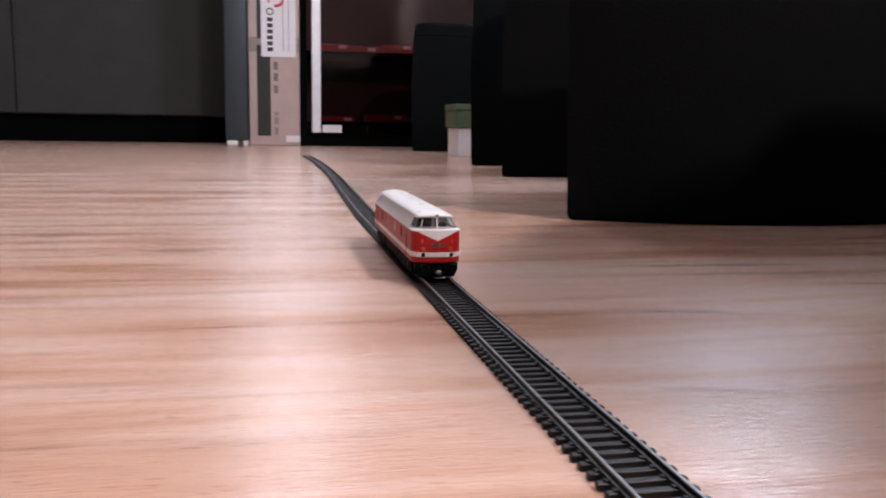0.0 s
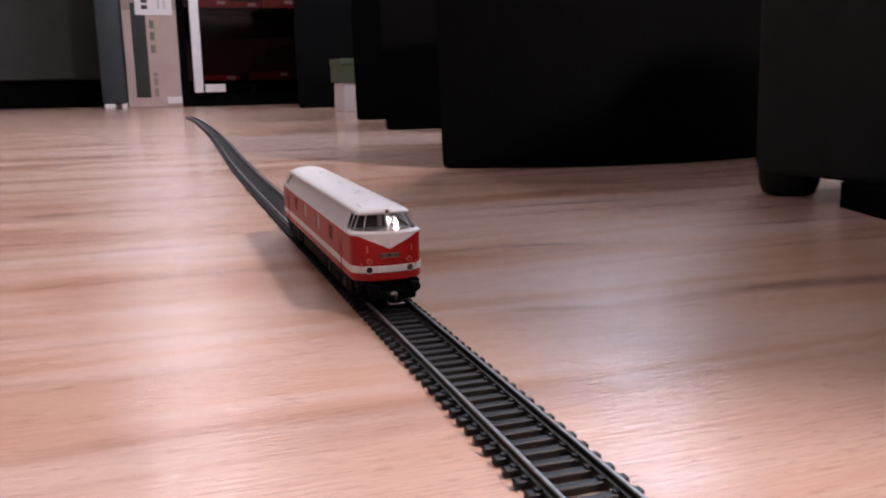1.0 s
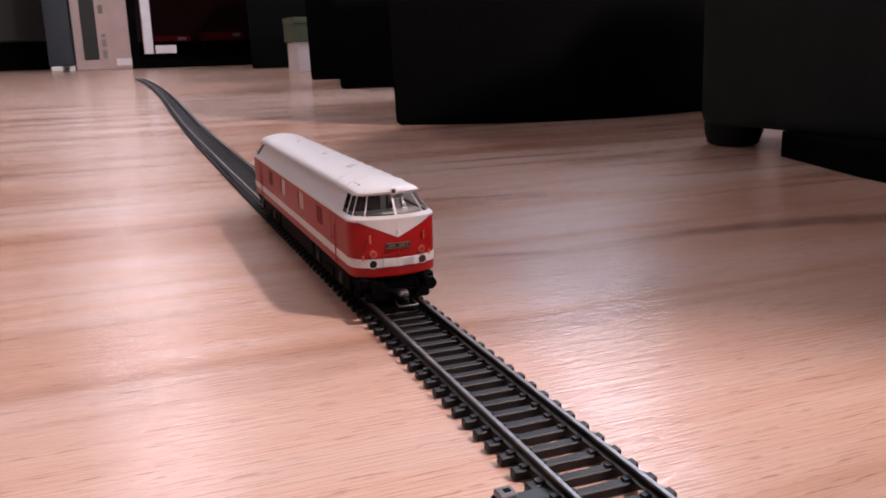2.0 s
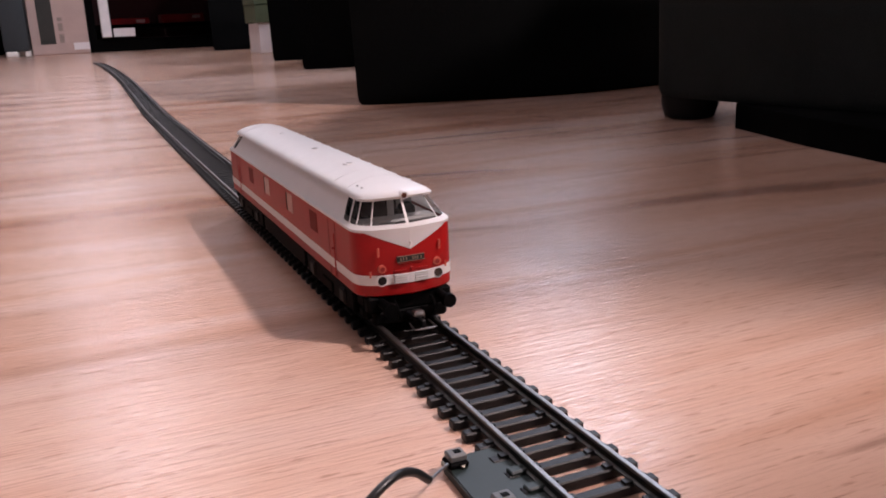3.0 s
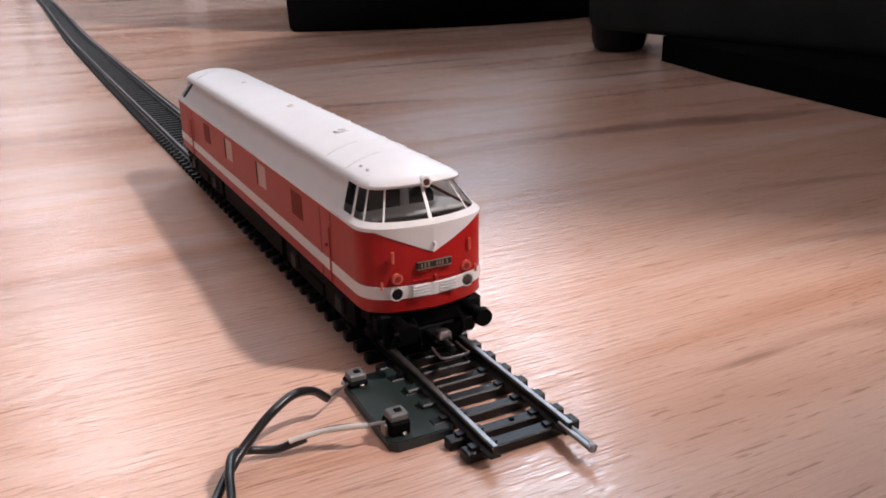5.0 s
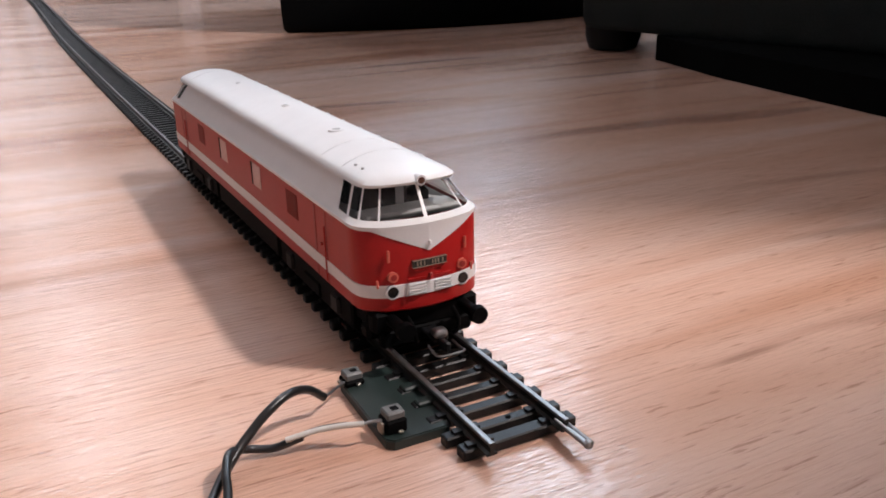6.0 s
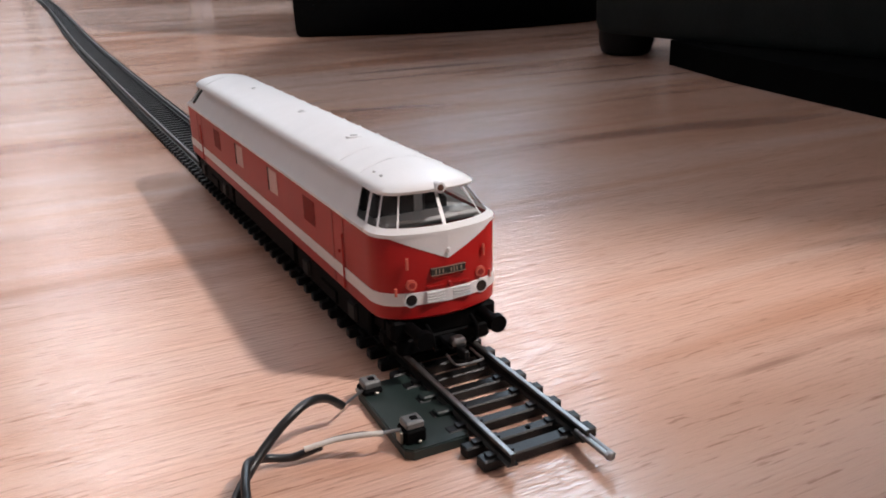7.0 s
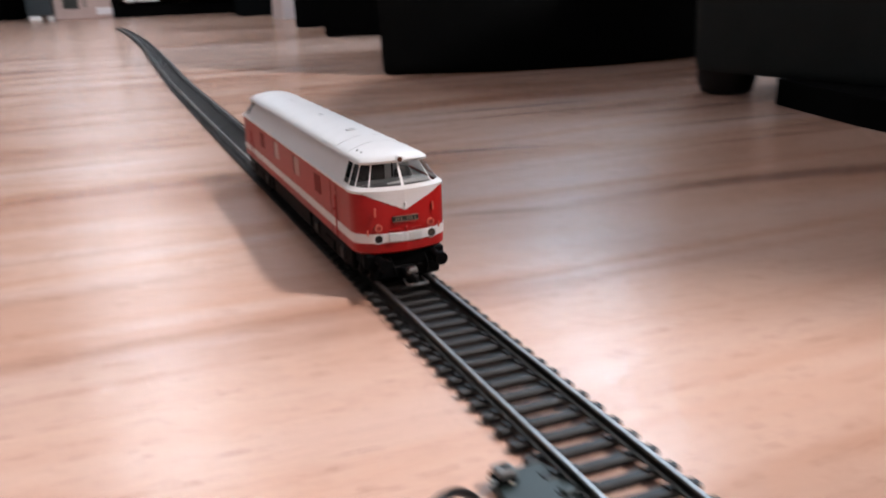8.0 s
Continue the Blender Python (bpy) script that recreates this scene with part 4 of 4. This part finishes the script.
# ---------------------------------------------------------------- far end of the room
def left_cabinet():
    t = thing("cabinet", "wide dark grey cabinet on a recessed black plinth", "cabinet")
    part("underblock", boxed(-3.40, -0.34, 4.80, 5.40, 0.0, 0.140), M_PLINTH_SHADE, t, "recessed black plinth")
    part("body", boxed(-3.42, -0.335, 4.772, 5.42, 0.1402, 1.10, bevel=0.004), M_CABINET, t)
    for a, b in ((-3.418, -2.324), (-2.318, -1.398), (-1.392, -0.338)):
        part("door", boxed(a, b, 4.752, 4.771, 0.146, 1.09, bevel=0.003), M_CABINET, t, "dark grey cabinet door")


def blue_panel():
    t = thing("upright_panel", "narrow blue-grey upright panel on a small white foot", "panel")
    part("panel", boxed(-0.318, -0.214, 4.20, 4.60, 0.024, 1.3, bevel=0.008, seg=2), M_BLUEGREY, t, smooth=True)
    part("foot", boxed(-0.312, -0.262, 4.195, 4.30, 0.0, 0.0238, bevel=0.005), M_WHITEPAINT, t, "small white foot")
    part("foot", boxed(-0.236, -0.213, 4.21, 4.30, 0.0, 0.0238, bevel=0.003), M_WHITEPAINT, t, "small white foot")


def carton():
    t = thing("carton", "tall pinkish cardboard carton standing upright, printed and taped", "box")
    part("body", boxed(-0.208, 0.038, 4.30, 4.62, 0.0, 1.48, bevel=0.004), M_CARD, t)
    f = 4.2985
    part("print_panel", boxed(-0.168, -0.103, f - 0.001, f, 0.048, 0.487), M_CARDDARK, t, "dark printed panel on the carton")
    part("print_panel", boxed(-0.166, -0.100, f - 0.001, f, 0.52, 1.05), M_CARDDARK, t, "dark printed panel on the carton")
    part("tape", boxed(-0.2085, 0.0385, f - 0.0008, f + 0.0004, 0.455, 0.525), M_TAPE, t, "brown packing tape")
    lab = part("label", boxed(-0.146, 0.021, f - 0.0035, f - 0.0015, 0.432, 0.92), M_PAPER, t, "white paper label with printed shapes")
    g = f - 0.0036
    for k in range(6):
        z = 0.458 + k * 0.0285
        part("bar", boxed(-0.117, -0.090, g - 0.0006, g, z, z + 0.019), M_INK, lab)
    ring = bmesh.new()
    bmesh.ops.create_circle(ring, segments=24, radius=0.018, matrix=Matrix.Translation((-0.102, g - 0.0004, 0.648)) @ Matrix.Rotation(radians(90), 4, "X"))
    inner = bmesh.ops.extrude_edge_only(ring, edges=ring.edges[:])["geom"]
    bmesh.ops.scale(ring, vec=(0.68, 1, 0.68), space=Matrix.Translation((0.102, 0, -0.648)), verts=[v for v in inner if isinstance(v, bmesh.types.BMVert)])
    part("ring_mark", ring, M_INK, lab)
    for cz in (0.700, 0.745):
        arc = [Vector((-0.075 + 0.034 * math.cos(w), g - 0.001, cz + 0.024 * math.sin(w))) for w in (radians(-100 + 25 * k) for k in range(13))]
        part("red_mark", tube(bmesh.new(), arc, 0.0075, 6), M_REDINK, lab, "bold red printed shape")
    for x in (-0.040, -0.014):
        part("rule", boxed(x - 0.0012, x + 0.0012, g - 0.0005, g, 0.46, 0.9), M_INK, lab)
    for z in (0.39, 0.335, 0.275):
        part("slot_print", boxed(-0.088, -0.067, f - 0.001, f, z - 0.019, z + 0.019, bevel=0.0004), M_SLOT, t, "grey printed oval")
    for z0, z1 in ((0.052, 0.09), (0.105, 0.14), (0.148, 0.165)):
        part("bar", boxed(-0.086, -0.066, f - 0.001, f, z0, z1), M_TAPE, t)
    part("tape", boxed(-0.03, 0.0385, f - 0.0012, f, 0.018, 0.05), M_PAPER, t, "torn clear tape at the foot")


def glass_cabinet():
    t = thing("display_cabinet", "black cabinet with a smoked glass door and red boxes inside", "cabinet")
    part("side", boxed(0.042, 0.075, 4.32, 4.75, 0.0, 1.5), M_PLINTH_SHADE, t)
    part("side", boxed(1.10, 1.13, 4.32, 4.75, 0.0, 1.5), M_PLINTH_SHADE, t)
    part("back", boxed(0.075, 1.10, 4.73, 4.75, 0.0, 1.5), M_MAROON, t, "maroon back panel")
    part("base", boxed(0.075, 1.10, 4.32, 4.73, 0.0, 0.055), M_PLINTH_SHADE, t)
    for z in (0.105, 0.455):
        part("shelf", boxed(0.076, 1.099, 4.34, 4.729, z, z + 0.018), M_PLINTH_SHADE, t)
    d = part("door", boxed(0.135, 1.09, 4.305, 4.311, 0.06, 1.48), M_SMOKED, t, "smoked glass door")
    bm = bmesh.new()
    box(bm, 0.098, 0.142, 4.290, 4.318, 0.066, 1.49, bevel=0.004)
    part("door_edge", bm, M_ALU, d, "bright aluminium door profile")
    part("sticker", boxed(0.150, 0.246, 4.300, 4.3035, 0.068, 0.106), M_PAPER, d, "blank white sticker")
    for x0, x1, z0, z1, yy in ((0.150, 0.325, 0.1235, 0.150, 4.40), (0.40, 0.61, 0.1235, 0.165, 4.55), (0.14, 0.30, 0.4735, 0.515, 4.40), (0.305, 0.45, 0.4735, 0.508, 4.42), (0.455, 0.63, 0.4735, 0.52, 4.40)):
        b = thing("packet", "glossy red packet lying on the cabinet shelf", "packet", "red packets in the cabinet")
        part("wrapper", boxed(x0, x1, yy, yy + 0.16, z0, z1, bevel=0.004), M_REDBOX, b)
        part("tag", boxed(x1 - 0.06, x1 - 0.02, yy - 0.002, yy - 0.0005, z1 - 0.022, z1 - 0.006), M_PAPER, b)


left_cabinet()
blue_panel()
carton()
glass_cabinet()


# ---------------------------------------------------------------- floor boards
def floor_boards():
    """Laminate boards running across the track, each with eased edges."""
    wide, long = 0.193, 1.285
    bm = bmesh.new()
    box(bm, 0, long - 0.00002, 0, wide - 0.00004, -0.008, 0.0)
    board = mesh_of("floor_board", bm, M_FLOOR)
    row, y = 0, Y0 + 0.004
    while y < Y1 - 0.02:
        x = X0 - (row * 0.47) % long
        w = min(wide, Y1 - y)
        while x < X1:
            a, b = max(x, X0), min(x + long, X1)
            if b - a > 0.02:
                ob = new("floor_board", board)
                ob.parent = FLOOR
                ob.matrix_local = Matrix.Translation((a, y, 0)) @ Matrix.Diagonal(((b - a) / long, w / wide, 1, 1))
            x += long
        y += wide
        row += 1


floor_boards()


# ---------------------------------------------------------------- what moves
RUN = [
    (0.0, 0.4470), (0.25, 0.3770), (0.5, 0.3165), (1.0, 0.2435), (1.5, 0.1978), (2.0, 0.1629), (2.75, 0.1225), (3.5, 0.0883), (4.0, 0.0591), (4.5, 0.0386), (5.0, 0.0383), (6.5, 0.0383),
    (7.0, 0.0384), (7.3, 0.0390), (7.5, 0.0464), (7.6, 0.0555), (7.7, 0.0698), (7.8, 0.0892), (7.9, 0.1148), (8.0, 0.1464),
]


def motions():
    rows = []
    for t, s in RUN:
        x, turn = along(s + 0.1)
        h = radians(turn)
        rows.append((t, pose(x + 0.0005 + 0.1 * math.sin(h), s + 0.1 - 0.1 * math.cos(h), 0, 0, 0, turn)))
    walk(LOCO, rows)


motions()
